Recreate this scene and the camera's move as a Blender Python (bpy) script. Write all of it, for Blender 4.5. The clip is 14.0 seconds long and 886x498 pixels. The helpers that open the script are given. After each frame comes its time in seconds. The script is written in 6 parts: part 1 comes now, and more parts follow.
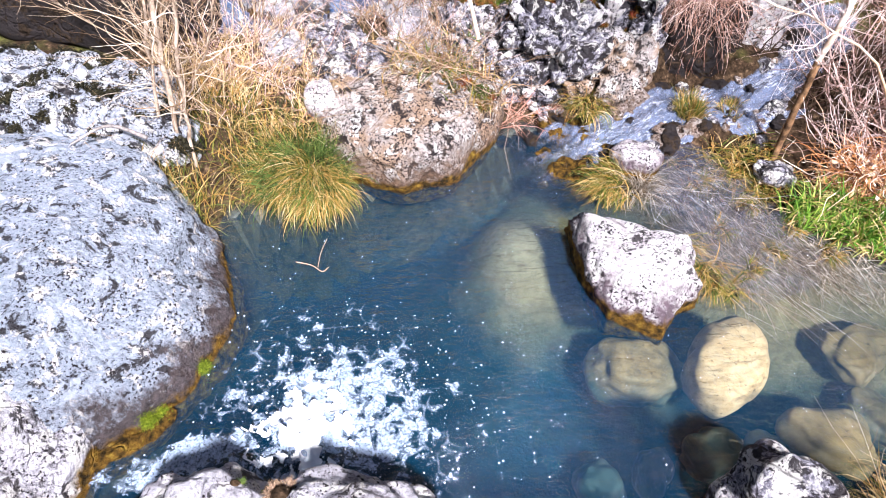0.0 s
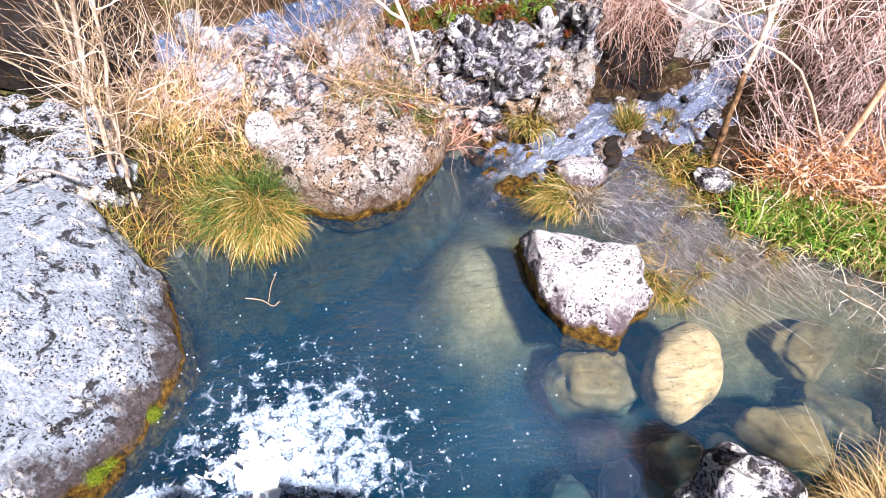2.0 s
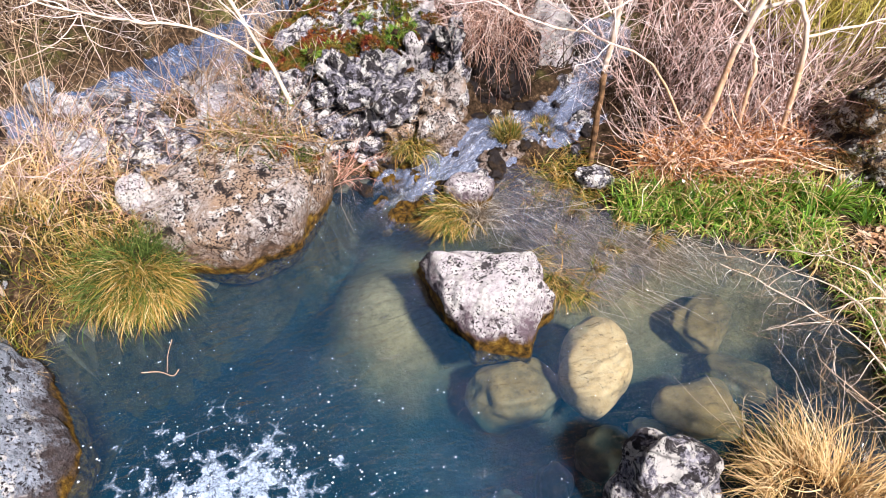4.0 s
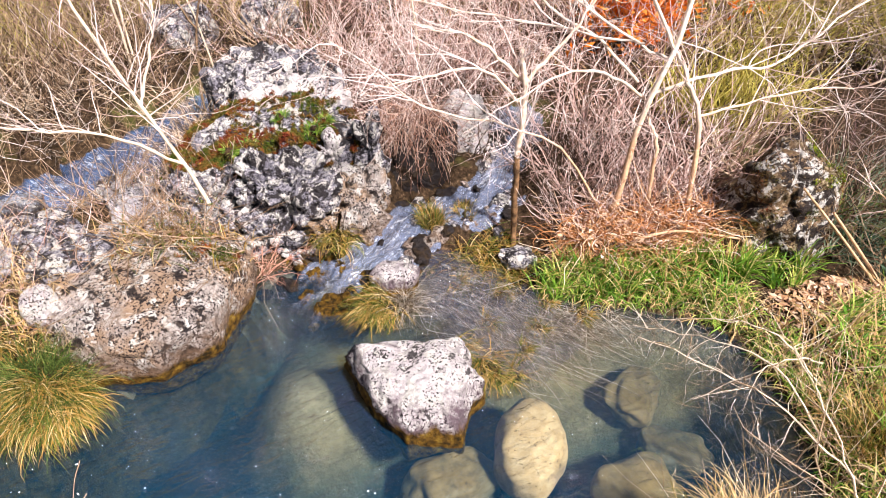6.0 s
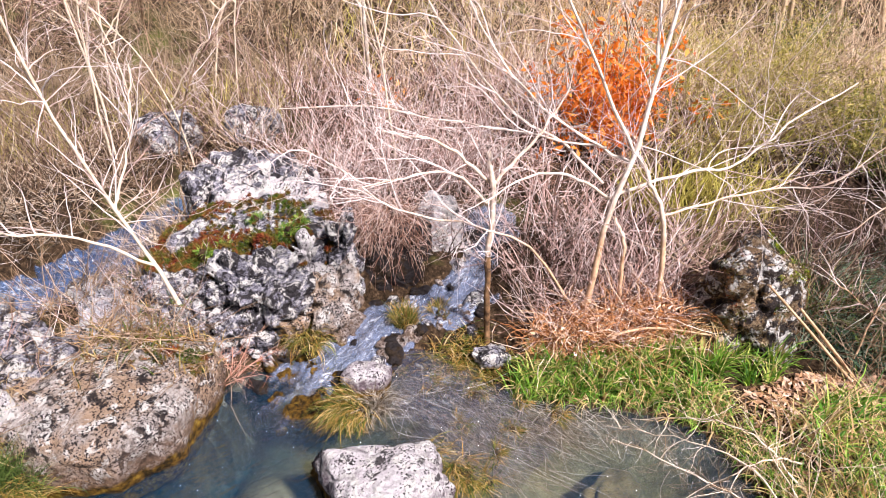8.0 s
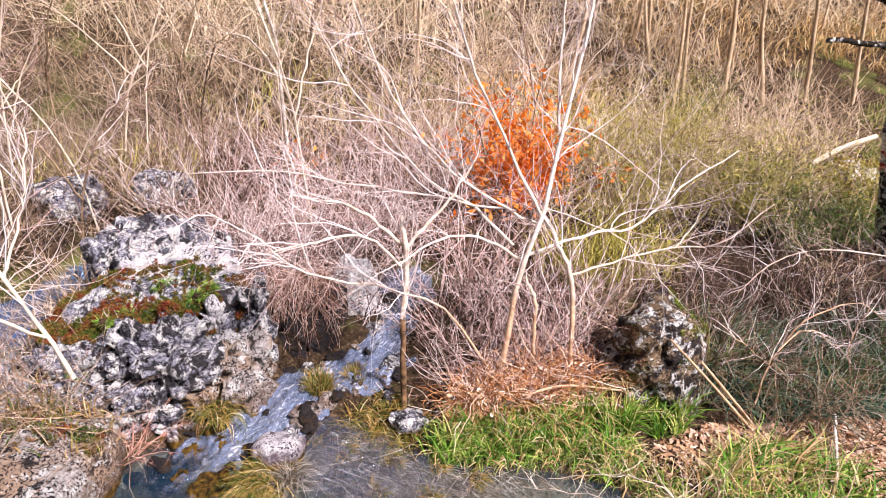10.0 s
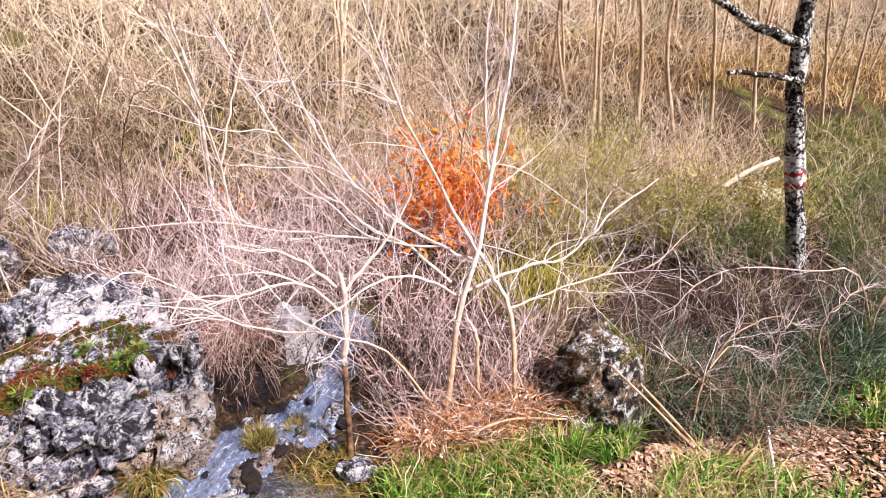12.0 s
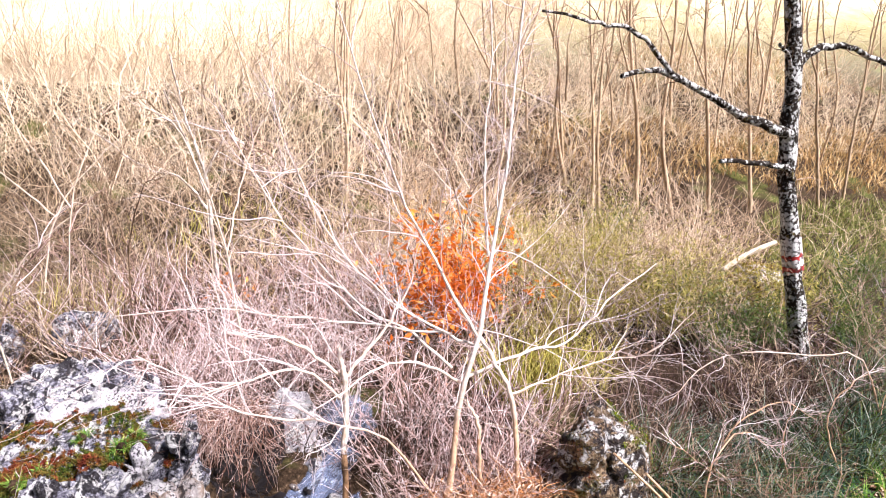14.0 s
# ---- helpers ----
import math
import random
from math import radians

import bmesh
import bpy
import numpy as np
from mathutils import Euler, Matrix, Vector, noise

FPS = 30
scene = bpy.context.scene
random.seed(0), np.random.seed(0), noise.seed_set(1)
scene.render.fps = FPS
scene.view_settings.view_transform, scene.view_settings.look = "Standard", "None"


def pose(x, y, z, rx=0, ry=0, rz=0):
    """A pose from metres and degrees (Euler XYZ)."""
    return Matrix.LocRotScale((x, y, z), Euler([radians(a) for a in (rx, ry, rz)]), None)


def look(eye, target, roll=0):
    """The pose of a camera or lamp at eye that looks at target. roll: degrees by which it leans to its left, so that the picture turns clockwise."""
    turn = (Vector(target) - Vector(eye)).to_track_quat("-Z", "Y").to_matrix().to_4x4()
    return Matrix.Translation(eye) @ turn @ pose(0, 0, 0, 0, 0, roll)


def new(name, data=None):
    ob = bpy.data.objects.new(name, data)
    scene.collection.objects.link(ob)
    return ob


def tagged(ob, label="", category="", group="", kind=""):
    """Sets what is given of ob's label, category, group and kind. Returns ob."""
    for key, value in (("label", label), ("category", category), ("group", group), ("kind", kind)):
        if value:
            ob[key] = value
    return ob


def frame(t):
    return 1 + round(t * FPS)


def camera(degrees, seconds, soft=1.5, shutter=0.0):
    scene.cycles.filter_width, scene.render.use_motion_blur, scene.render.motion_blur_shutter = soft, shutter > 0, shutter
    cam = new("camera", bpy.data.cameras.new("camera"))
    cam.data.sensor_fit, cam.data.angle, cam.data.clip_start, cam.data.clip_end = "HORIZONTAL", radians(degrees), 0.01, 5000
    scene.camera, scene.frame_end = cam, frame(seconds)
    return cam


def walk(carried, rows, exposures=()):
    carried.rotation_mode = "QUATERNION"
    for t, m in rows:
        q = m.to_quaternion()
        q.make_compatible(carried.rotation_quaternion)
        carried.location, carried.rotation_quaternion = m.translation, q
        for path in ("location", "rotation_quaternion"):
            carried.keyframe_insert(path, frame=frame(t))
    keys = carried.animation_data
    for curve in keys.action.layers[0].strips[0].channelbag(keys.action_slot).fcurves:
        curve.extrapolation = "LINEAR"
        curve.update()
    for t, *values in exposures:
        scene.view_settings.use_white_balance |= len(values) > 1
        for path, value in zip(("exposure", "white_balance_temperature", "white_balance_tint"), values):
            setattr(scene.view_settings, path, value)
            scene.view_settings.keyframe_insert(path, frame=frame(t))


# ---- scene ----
cam = camera(68.8, 14.0, soft=1.0)
PATH = [
    (0, (-0.275, 0.64, 2.878), (-0.764, 1.886, 1.392), 0.2),
    (0.5, (-0.271, 0.633, 2.873), (-0.756, 1.892, 1.396), 0.2),
    (1, (-0.263, 0.639, 2.872), (-0.732, 1.918, 1.407), 0.3),
    (1.5, (-0.255, 0.653, 2.87), (-0.691, 1.962, 1.422), 0.3),
    (2, (-0.245, 0.674, 2.867), (-0.63, 2.01, 1.429), 0.4),
    (2.5, (-0.232, 0.686, 2.864), (-0.557, 2.046, 1.435), 0.2),
    (3, (-0.222, 0.696, 2.856), (-0.481, 2.082, 1.437), -0.3),
    (3.2, (-0.215, 0.702, 2.855), (-0.447, 2.097, 1.441), -0.6),
    (5.3, (-0.08, 0.756, 2.875), (-0.088, 2.29, 1.591), -1.2),
    (5.5, (-0.067, 0.761, 2.876), (-0.062, 2.314, 1.615), -1.2),
    (6, (-0.034, 0.77, 2.883), (-0.004, 2.372, 1.686), -0.9),
    (6.5, (-0.009, 0.77, 2.888), (0.033, 2.42, 1.76), -0.7),
    (7, (0.019, 0.77, 2.894), (0.068, 2.462, 1.83), -0.6),
    (7.5, (0.054, 0.766, 2.904), (0.109, 2.495, 1.901), -0.6),
    (7.7, (0.063, 0.769, 2.904), (0.123, 2.511, 1.923), -0.7),
    (10, (0.147, 0.741, 2.914), (0.458, 2.559, 2.142), 1.4),
    (10.5, (0.137, 0.748, 2.919), (0.526, 2.558, 2.164), 1.2),
    (11, (0.123, 0.752, 2.921), (0.584, 2.553, 2.184), 0.9),
    (11.5, (0.126, 0.748, 2.923), (0.628, 2.55, 2.216), 0.4),
    (12, (0.115, 0.75, 2.927), (0.637, 2.564, 2.267), 0.1),
    (12.5, (0.106, 0.746, 2.937), (0.634, 2.58, 2.339), -0.1),
    (13, (0.115, 0.73, 2.954), (0.644, 2.583, 2.419), -0.1),
    (13.5, (0.12, 0.712, 2.97), (0.649, 2.583, 2.499), -0.2),
    (14, (0.122, 0.699, 2.978), (0.651, 2.581, 2.556), -0.1),
]
walk(cam, [(t, look(eye, target, roll)) for t, eye, target, roll in PATH], [(0, 1.72, 6000, 15), (2.5, 1.78, 6300, 15), (3.2, 1.46, 6350, 14), (5.4, 1.25, 6750, 14), (6, 1.36, 6750, 14), (7, 1.45, 6650, 15), (7.7, 1.25, 6450, 16), (10, 1.22, 6300, 20), (12, 1.26, 6250, 19), (14, 1.48, 6050, 17)])

# world and light
SUN_AZ, SUN_EL = radians(138), radians(48)
world = bpy.data.worlds.new("sky")
scene.world = world
world.use_nodes = True
wn = world.node_tree.nodes
sky = wn.new("ShaderNodeTexSky")
sky.sky_type, sky.sun_disc = "NISHITA", False
sky.sun_elevation, sky.sun_rotation = SUN_EL, SUN_AZ
sky.air_density, sky.dust_density = 1.0, 2.0
wn["Background"].inputs["Strength"].default_value = 0.019
world.node_tree.links.new(sky.outputs[0], wn["Background"].inputs["Color"])
sun_data = bpy.data.lights.new("sun", "SUN")
sun_data.energy, sun_data.angle, sun_data.color = 5.0, radians(6), (1.0, 0.95, 0.9)
sun = new("sun", sun_data)
to_sun = Vector((math.sin(SUN_AZ) * math.cos(SUN_EL), math.cos(SUN_AZ) * math.cos(SUN_EL), math.sin(SUN_EL)))
sun.matrix_world = look(to_sun * 50, (0, 0, 0))

rng = np.random.default_rng(7)


# ---- materials ----
class Nodes:
    """A small wrapper that keeps node code short."""

    def __init__(self, name, rough=0.8):
        self.mat = bpy.data.materials.new(name)
        self.mat.use_nodes = True
        self.tree = self.mat.node_tree
        self.bsdf = self.tree.nodes["Principled BSDF"]
        self.bsdf.inputs["Roughness"].default_value = rough
        self.bsdf.inputs["Specular IOR Level"].default_value = 0.08 if rough > 0.7 else 0.3

    def add(self, kind, **values):
        node = self.tree.nodes.new(kind)
        for key, value in values.items():
            if key in node.inputs:
                self.put(node.inputs[key], value)
        return node

    def put(self, socket, value):
        if isinstance(value, bpy.types.NodeSocket):
            self.tree.links.new(value, socket)
        else:
            socket.default_value = value

    def place(self, world_space=False):
        if world_space:
            return self.add("ShaderNodeNewGeometry").outputs["Position"]
        return self.add("ShaderNodeTexCoord").outputs["Object"]

    def noise(self, where, scale, detail=4.0, rough=0.6, distort=0.0):
        n = self.add("ShaderNodeTexNoise", Vector=where, Scale=scale, Detail=detail, Roughness=rough, Distortion=distort)
        return n.outputs["Fac"]

    def cells(self, where, scale, feature="F1"):
        n = self.add("ShaderNodeTexVoronoi", Vector=where, Scale=scale)
        n.feature = feature
        return n.outputs["Distance"]

    def ramp(self, fac, *stops):
        n = self.add("ShaderNodeValToRGB", Fac=fac)
        el = n.color_ramp.elements
        while len(el) < len(stops):
            el.new(0.5)
        for e, (p, c) in zip(el, stops):
            e.position = p
            e.color = (c, c, c, 1) if isinstance(c, (int, float)) else (*c, 1)
        return n.outputs["Color"]

    def mix(self, fac, a, b, blend="MIX"):
        n = self.tree.nodes.new("ShaderNodeMix")
        n.data_type, n.blend_type = "RGBA", blend
        self.put(n.inputs[0], fac)
        for socket, value in ((n.inputs[6], a), (n.inputs[7], b)):
            self.put(socket, (*value, 1) if isinstance(value, tuple) and len(value) == 3 else value)
        return n.outputs[2]

    def math(self, op, a, b=0.5):
        n = self.tree.nodes.new("ShaderNodeMath")
        n.operation = op
        self.put(n.inputs[0], a)
        self.put(n.inputs[1], b)
        return n.outputs[0]

    def height(self, world_space=True):
        n = self.add("ShaderNodeSeparateXYZ", Vector=self.place(world_space))
        return n.outputs["Z"]

    def island(self):
        return self.add("ShaderNodeNewGeometry").outputs["Random Per Island"]

    def bump(self, height, strength=0.5, distance=0.02):
        n = self.add("ShaderNodeBump", Height=height, Strength=strength, Distance=distance)
        self.put(self.bsdf.inputs["Normal"], n.outputs["Normal"])
        return n.outputs["Normal"]

    def colour(self, value):
        self.put(self.bsdf.inputs["Base Color"], value)
        return self.mat


def limestone(name, pale, mid, dark, patch=0.5, specks=0.5, tan=0.0, wet=0.08, lichen=0.3, stain=0.0, brown=(0.04, 0.03, 0.03), reach=0.24, cracked=0.75, weathered=0.0):
    """Weathered limestone: grain, grey and white lichen, black pits, an ochre algae band at the waterline."""
    m = Nodes(name, 0.85)
    p = m.place(True)
    broad = m.noise(p, 3.0, 5, 0.65, 0.5)
    fine = m.noise(p, 38, 8, 0.78)
    base = m.ramp(fine, (0.32 + weathered, dark), (0.43 + weathered, mid), (0.55 + weathered, pale), (0.75 + weathered, tuple(min(0.92, c * 1.2) for c in pale)))
    base = m.mix(m.ramp(broad, (0.45, 0.0), (0.6, 0.45)), base, mid)
    if tan:
        base = m.mix(m.ramp(m.noise(p, 3.1, 4, 0.6, 0.2), (0.42, 0.0), (0.58, tan)), base, (0.46, 0.3, 0.19))
        base = m.mix(m.ramp(m.noise(p, 9.0, 4, 0.6, 0.2), (0.56, 0.0), (0.64, tan)), base, (0.2, 0.12, 0.07))
    black = m.ramp(m.noise(p, 9, 8, 0.68, 0.4), (0.6 - 0.1 * patch, 0.0), (0.64 - 0.1 * patch, 0.92))
    base = m.mix(black, base, (0.035, 0.03, 0.032))
    white = m.ramp(m.noise(p, 11, 9, 0.7, 0.5), (0.58 - 0.1 * lichen, 0.0), (0.62 - 0.1 * lichen, 0.92))
    base = m.mix(white, base, (0.82, 0.79, 0.78))
    pits = m.math("MULTIPLY", m.ramp(m.noise(p, 75, 3, 0.6), (0.6 - 0.06 * specks, 0.0), (0.64 - 0.06 * specks, 1.0)),
                  m.ramp(m.noise(p, 6, 4, 0.7), (0.55 - 0.12 * specks, 0.0), (0.62 - 0.12 * specks, 1.0)))
    base = m.mix(pits, base, (0.03, 0.025, 0.03))
    bent = m.add("ShaderNodeVectorMath")
    bent.operation = "MULTIPLY_ADD"
    m.put(bent.inputs[0], m.add("ShaderNodeTexNoise", Vector=p, Scale=5.0, Detail=5.0).outputs["Color"])
    bent.inputs[1].default_value = (0.3, 0.3, 0.3)
    m.put(bent.inputs[2], p)
    cracks = m.ramp(m.cells(bent.outputs[0], 4.2, "DISTANCE_TO_EDGE"), (0.0, 1.0), (0.05, 0.0))
    base = m.mix(m.math("MULTIPLY", cracks, m.ramp(m.noise(p, 5, 3), (0.45, 0.0), (0.6, cracked))), base, (0.05, 0.04, 0.04))
    line = m.math("ADD", m.height(), m.math("MULTIPLY", m.math("SUBTRACT", m.noise(p, 9, 4), 0.5), 0.16))
    if stain:
        drift = m.math("ADD", m.height(), m.math("MULTIPLY", m.math("SUBTRACT", m.noise(p, 6, 6, 0.75), 0.5), 0.75))
        base = m.mix(m.ramp(drift, (0.1, stain), (reach, 0.0)), base, m.ramp(m.noise(p, 30, 5, 0.7), (0.35, brown), (0.65, tuple(2.6 * c for c in brown))))
    if wet:
        ochre = m.ramp(m.noise(p, 23, 4), (0.38, (0.03, 0.02, 0.008)), (0.55, (0.16, 0.085, 0.015)), (0.7, (0.3, 0.19, 0.03)))
        base = m.mix(m.ramp(line, (wet - 0.02, 1.0), (wet + 0.02, 0.0)), base, ochre)
    m.bump(m.math("SUBTRACT", m.math("ADD", m.noise(p, 34, 7, 0.8), m.math("MULTIPLY", m.cells(p, 22), 0.5)), m.math("ADD", m.math("MULTIPLY", pits, 0.6), m.math("MULTIPLY", cracks, 0.65 * cracked))), 1.0, 0.055)
    return m.colour(base)


ROCK_LILAC = limestone("lichen limestone", (0.68, 0.66, 0.74), (0.22, 0.21, 0.27), (0.022, 0.021, 0.03), 1.1, 0.8, lichen=0.68, weathered=0.045)
ROCK_PITTED = limestone("black pitted limestone", (0.58, 0.61, 0.72), (0.4, 0.44, 0.54), (0.05, 0.05, 0.06), 0.65, 1.1, lichen=0.7)
ROCK_BLUE = limestone("smooth grey limestone", (0.48, 0.53, 0.65), (0.34, 0.39, 0.49), (0.07, 0.08, 0.115), 0.45, 0.8, 0.0, 0.05, 0.3, 0.95, cracked=0.25)
ROCK_TAN = limestone("tan limestone", (0.64, 0.58, 0.57), (0.36, 0.305, 0.29), (0.07, 0.055, 0.055), 0.6, 1.15, 0.8, 0.1, 0.4, 0.85, (0.09, 0.056, 0.038), 0.34, 0.2)
ROCK_WHITE = limestone("white speckled limestone", (0.84, 0.8, 0.83), (0.66, 0.6, 0.65), (0.2, 0.16, 0.19), 0.3, 0.85, 0.0, 0.1, 0.75, 0.9, (0.06, 0.035, 0.05), cracked=0.1)
ROCK_NEAR = limestone("pale lilac limestone", (0.7, 0.68, 0.76), (0.44, 0.42, 0.48), (0.06, 0.055, 0.07), 0.5, 0.7, lichen=0.6)
ROCK_DARK = limestone("dark mossy limestone", (0.62, 0.52, 0.36), (0.16, 0.1, 0.05), (0.02, 0.014, 0.008), 1.25, 0.9, 0.5, 0.0, 0.72, weathered=0.07)
# Near-black: real wet stones, and shade painted into bank and overhang rocks.
ROCK_BLACK = limestone("black rock of wet stones and shade", (0.06, 0.04, 0.027), (0.02, 0.014, 0.01), (0.01, 0.008, 0.007), 1.5, 0.2, 0.0, 0.0, -1.5)


OCHRE = limestone("ochre algae rock", (0.36, 0.24, 0.09), (0.24, 0.14, 0.04), (0.07, 0.04, 0.012), 0.4, 0.6, 0.0, 0.12, -0.3)


def wet_stone(name, low, mid, high, sunk, deep=(0.55, 0.85)):
    """Stone under water; colour fades to blue-green with depth, standing in for water's absorption."""
    m = Nodes(name, 0.6)
    p = m.place(True)
    base = m.ramp(m.noise(p, 14, 5, 0.7), (0.3, low), (0.5, mid), (0.7, high))
    base = m.mix(m.ramp(m.noise(p, 38, 4, 0.7), (0.6, 0.0), (0.66, 0.85)), base, (0.12, 0.07, 0.03))
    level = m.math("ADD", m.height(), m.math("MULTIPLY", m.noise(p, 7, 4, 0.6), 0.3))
    base = m.mix(m.ramp(m.math("ADD", level, 1.0), (deep[0], sunk), (deep[1], 0.0)), base, (0.02, 0.055, 0.06))
    m.bump(m.noise(p, 25, 5, 0.7), 0.2, 0.006)
    return m.colour(base)


STONE_WET = wet_stone("brown stone with depth fade", (0.24, 0.14, 0.05), (0.32, 0.195, 0.08), (0.39, 0.25, 0.11), 0.92, (0.7, 1.08))
STONE_TAN = wet_stone("smooth tan stone", (0.52, 0.31, 0.15), (0.64, 0.41, 0.22), (0.72, 0.5, 0.31), 0.65, (0.88, 1.04))


def ground_mat():
    m = Nodes("leaf litter and soil", 0.95)
    p = m.place(True)
    litter = m.ramp(m.noise(p, 26, 5, 0.75), (0.38, (0.012, 0.008, 0.005)), (0.56, (0.055, 0.034, 0.02)), (0.74, (0.24, 0.16, 0.1)))
    green = m.ramp(m.noise(p, 30, 4, 0.7), (0.35, (0.05, 0.07, 0.015)), (0.65, (0.2, 0.22, 0.05)))
    base = m.mix(m.ramp(m.noise(p, 0.9, 4, 0.65), (0.56, 0.0), (0.68, 0.6)), litter, green)
    # Tan silt; deeper bed is coloured dark blue for light the water absorbs.
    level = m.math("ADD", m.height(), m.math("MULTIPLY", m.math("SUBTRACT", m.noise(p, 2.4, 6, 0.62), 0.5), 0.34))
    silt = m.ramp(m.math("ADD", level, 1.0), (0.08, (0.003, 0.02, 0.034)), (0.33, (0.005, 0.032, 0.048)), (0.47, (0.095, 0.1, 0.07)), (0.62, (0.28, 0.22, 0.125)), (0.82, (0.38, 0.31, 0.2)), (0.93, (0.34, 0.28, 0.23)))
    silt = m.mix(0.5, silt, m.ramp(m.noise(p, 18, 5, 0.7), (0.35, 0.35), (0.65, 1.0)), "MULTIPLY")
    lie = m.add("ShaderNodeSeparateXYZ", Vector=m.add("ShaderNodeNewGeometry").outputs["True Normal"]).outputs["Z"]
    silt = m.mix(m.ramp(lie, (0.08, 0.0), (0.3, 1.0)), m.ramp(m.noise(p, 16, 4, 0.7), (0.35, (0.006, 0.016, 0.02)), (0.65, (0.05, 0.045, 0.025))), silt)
    mud = m.ramp(m.noise(p, 30, 5, 0.7), (0.35, (0.02, 0.016, 0.01)), (0.65, (0.11, 0.075, 0.04)))
    base = m.mix(m.ramp(m.height(), (0.03, 1.0), (0.07, 0.0)), base, mud)
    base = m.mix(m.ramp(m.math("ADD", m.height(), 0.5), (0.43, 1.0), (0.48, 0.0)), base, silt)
    y = m.add("ShaderNodeSeparateXYZ", Vector=p).outputs["Y"]
    # Far slope paled with distance so its colour carries haze; bright meadow beyond.
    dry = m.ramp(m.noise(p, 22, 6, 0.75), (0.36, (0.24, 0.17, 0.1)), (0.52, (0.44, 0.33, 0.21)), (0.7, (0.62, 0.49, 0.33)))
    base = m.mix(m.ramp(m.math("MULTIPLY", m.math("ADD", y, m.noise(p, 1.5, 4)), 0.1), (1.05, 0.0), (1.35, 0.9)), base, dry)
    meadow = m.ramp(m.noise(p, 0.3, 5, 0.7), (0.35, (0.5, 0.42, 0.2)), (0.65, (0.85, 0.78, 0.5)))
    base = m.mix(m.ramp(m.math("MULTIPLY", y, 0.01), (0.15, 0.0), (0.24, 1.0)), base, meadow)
    m.bump(m.noise(p, 40, 5, 0.7), 0.8, 0.03)
    return m.colour(base)


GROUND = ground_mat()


def water_mat(name, tint, scale, strength, murk, body_blue, white=0.0, flow=0.5, clears=True):
    """Clear water: see-through tint, silt coloured blue for depth and sky reflection, glossy ripples."""
    m = Nodes(name)
    t, n = m.tree, m.tree.nodes
    p = m.place(True)
    turned = m.add("ShaderNodeMapping", Vector=p)
    turned.inputs["Rotation"].default_value = (0, 0, -flow)
    stretched = m.add("ShaderNodeMapping", Vector=turned.outputs[0])
    stretched.inputs["Scale"].default_value = (0.3 if white else 0.6, 1.5, 1.0)
    along = stretched.outputs[0]
    waves = m.math("ADD", m.noise(along, scale, 4, 0.6, 0.8), m.math("MULTIPLY", m.noise(p, scale * 0.3, 2), 0.7))
    bump = m.add("ShaderNodeBump", Height=waves, Strength=strength, Distance=0.06).outputs["Normal"]
    # the riffle clears as it runs out into the pool
    away = m.ramp(m.height(), (0.0, 0.0), (0.06, 1.0)) if white and clears else 1.0
    clear = m.add("ShaderNodeBsdfTransparent", Color=m.mix(away, (1.0, 1.0, 1.0), tint) if white and clears else (*tint, 1))
    silt = m.add("ShaderNodeBsdfDiffuse", Color=(*body_blue, 1))
    gloss = m.add("ShaderNodeBsdfGlossy", Roughness=0.03, Normal=bump)
    facing = m.tree.nodes.new("ShaderNodeLayerWeight")
    facing.inputs["Blend"].default_value = 0.5
    t.links.new(bump, facing.inputs["Normal"])
    sheen = m.math("ADD", m.math("MULTIPLY", m.math("POWER", facing.outputs["Facing"], 3.0), 0.95), 0.035)
    body = m.add("ShaderNodeMixShader", Fac=m.math("MULTIPLY", away, murk) if white else murk)
    t.links.new(clear.outputs[0], body.inputs[1])
    t.links.new(silt.outputs[0], body.inputs[2])
    if white:
        froth = m.add("ShaderNodeBsdfDiffuse", Color=(0.85, 0.87, 0.92, 1))
        fine = m.ramp(m.noise(along, 22, 8, 0.72, 1.2), (0.52, 0.0), (0.66, white))
        where = m.ramp(m.noise(p, 4.0, 4, 0.6), (0.4, 0.15), (0.65, 1.0))
        streak = m.math("MULTIPLY", m.math("MULTIPLY", fine, where), away)
        frothed = m.add("ShaderNodeMixShader", Fac=streak)
        t.links.new(body.outputs[0], frothed.inputs[1])
        t.links.new(froth.outputs[0], frothed.inputs[2])
        body = frothed
    top = m.add("ShaderNodeMixShader", Fac=sheen)
    t.links.new(body.outputs[0], top.inputs[1])
    t.links.new(gloss.outputs[0], top.inputs[2])
    t.links.new(top.outputs[0], n["Material Output"].inputs["Surface"])
    return m.mat


WATER = water_mat("pool water", (0.8, 0.89, 0.87), 15, 0.7, 0.12, (0.01, 0.1, 0.22))
# Running water: sky reflection is put into the diffuse blue.
RIFFLE = water_mat("riffle water", (0.82, 0.84, 0.9), 19, 1.0, 0.3, (0.29, 0.36, 0.57), 0.8, 0.75)
WASH_WATER = water_mat("thin running water", (0.88, 0.86, 0.88), 21, 1.0, 0.08, (0.26, 0.3, 0.48), 0.35, -0.6)
BACKWATER = water_mat("blue running water", (0.5, 0.64, 0.88), 15, 1.0, 0.24, (0.14, 0.27, 0.6), 0.8, 2.6, False)


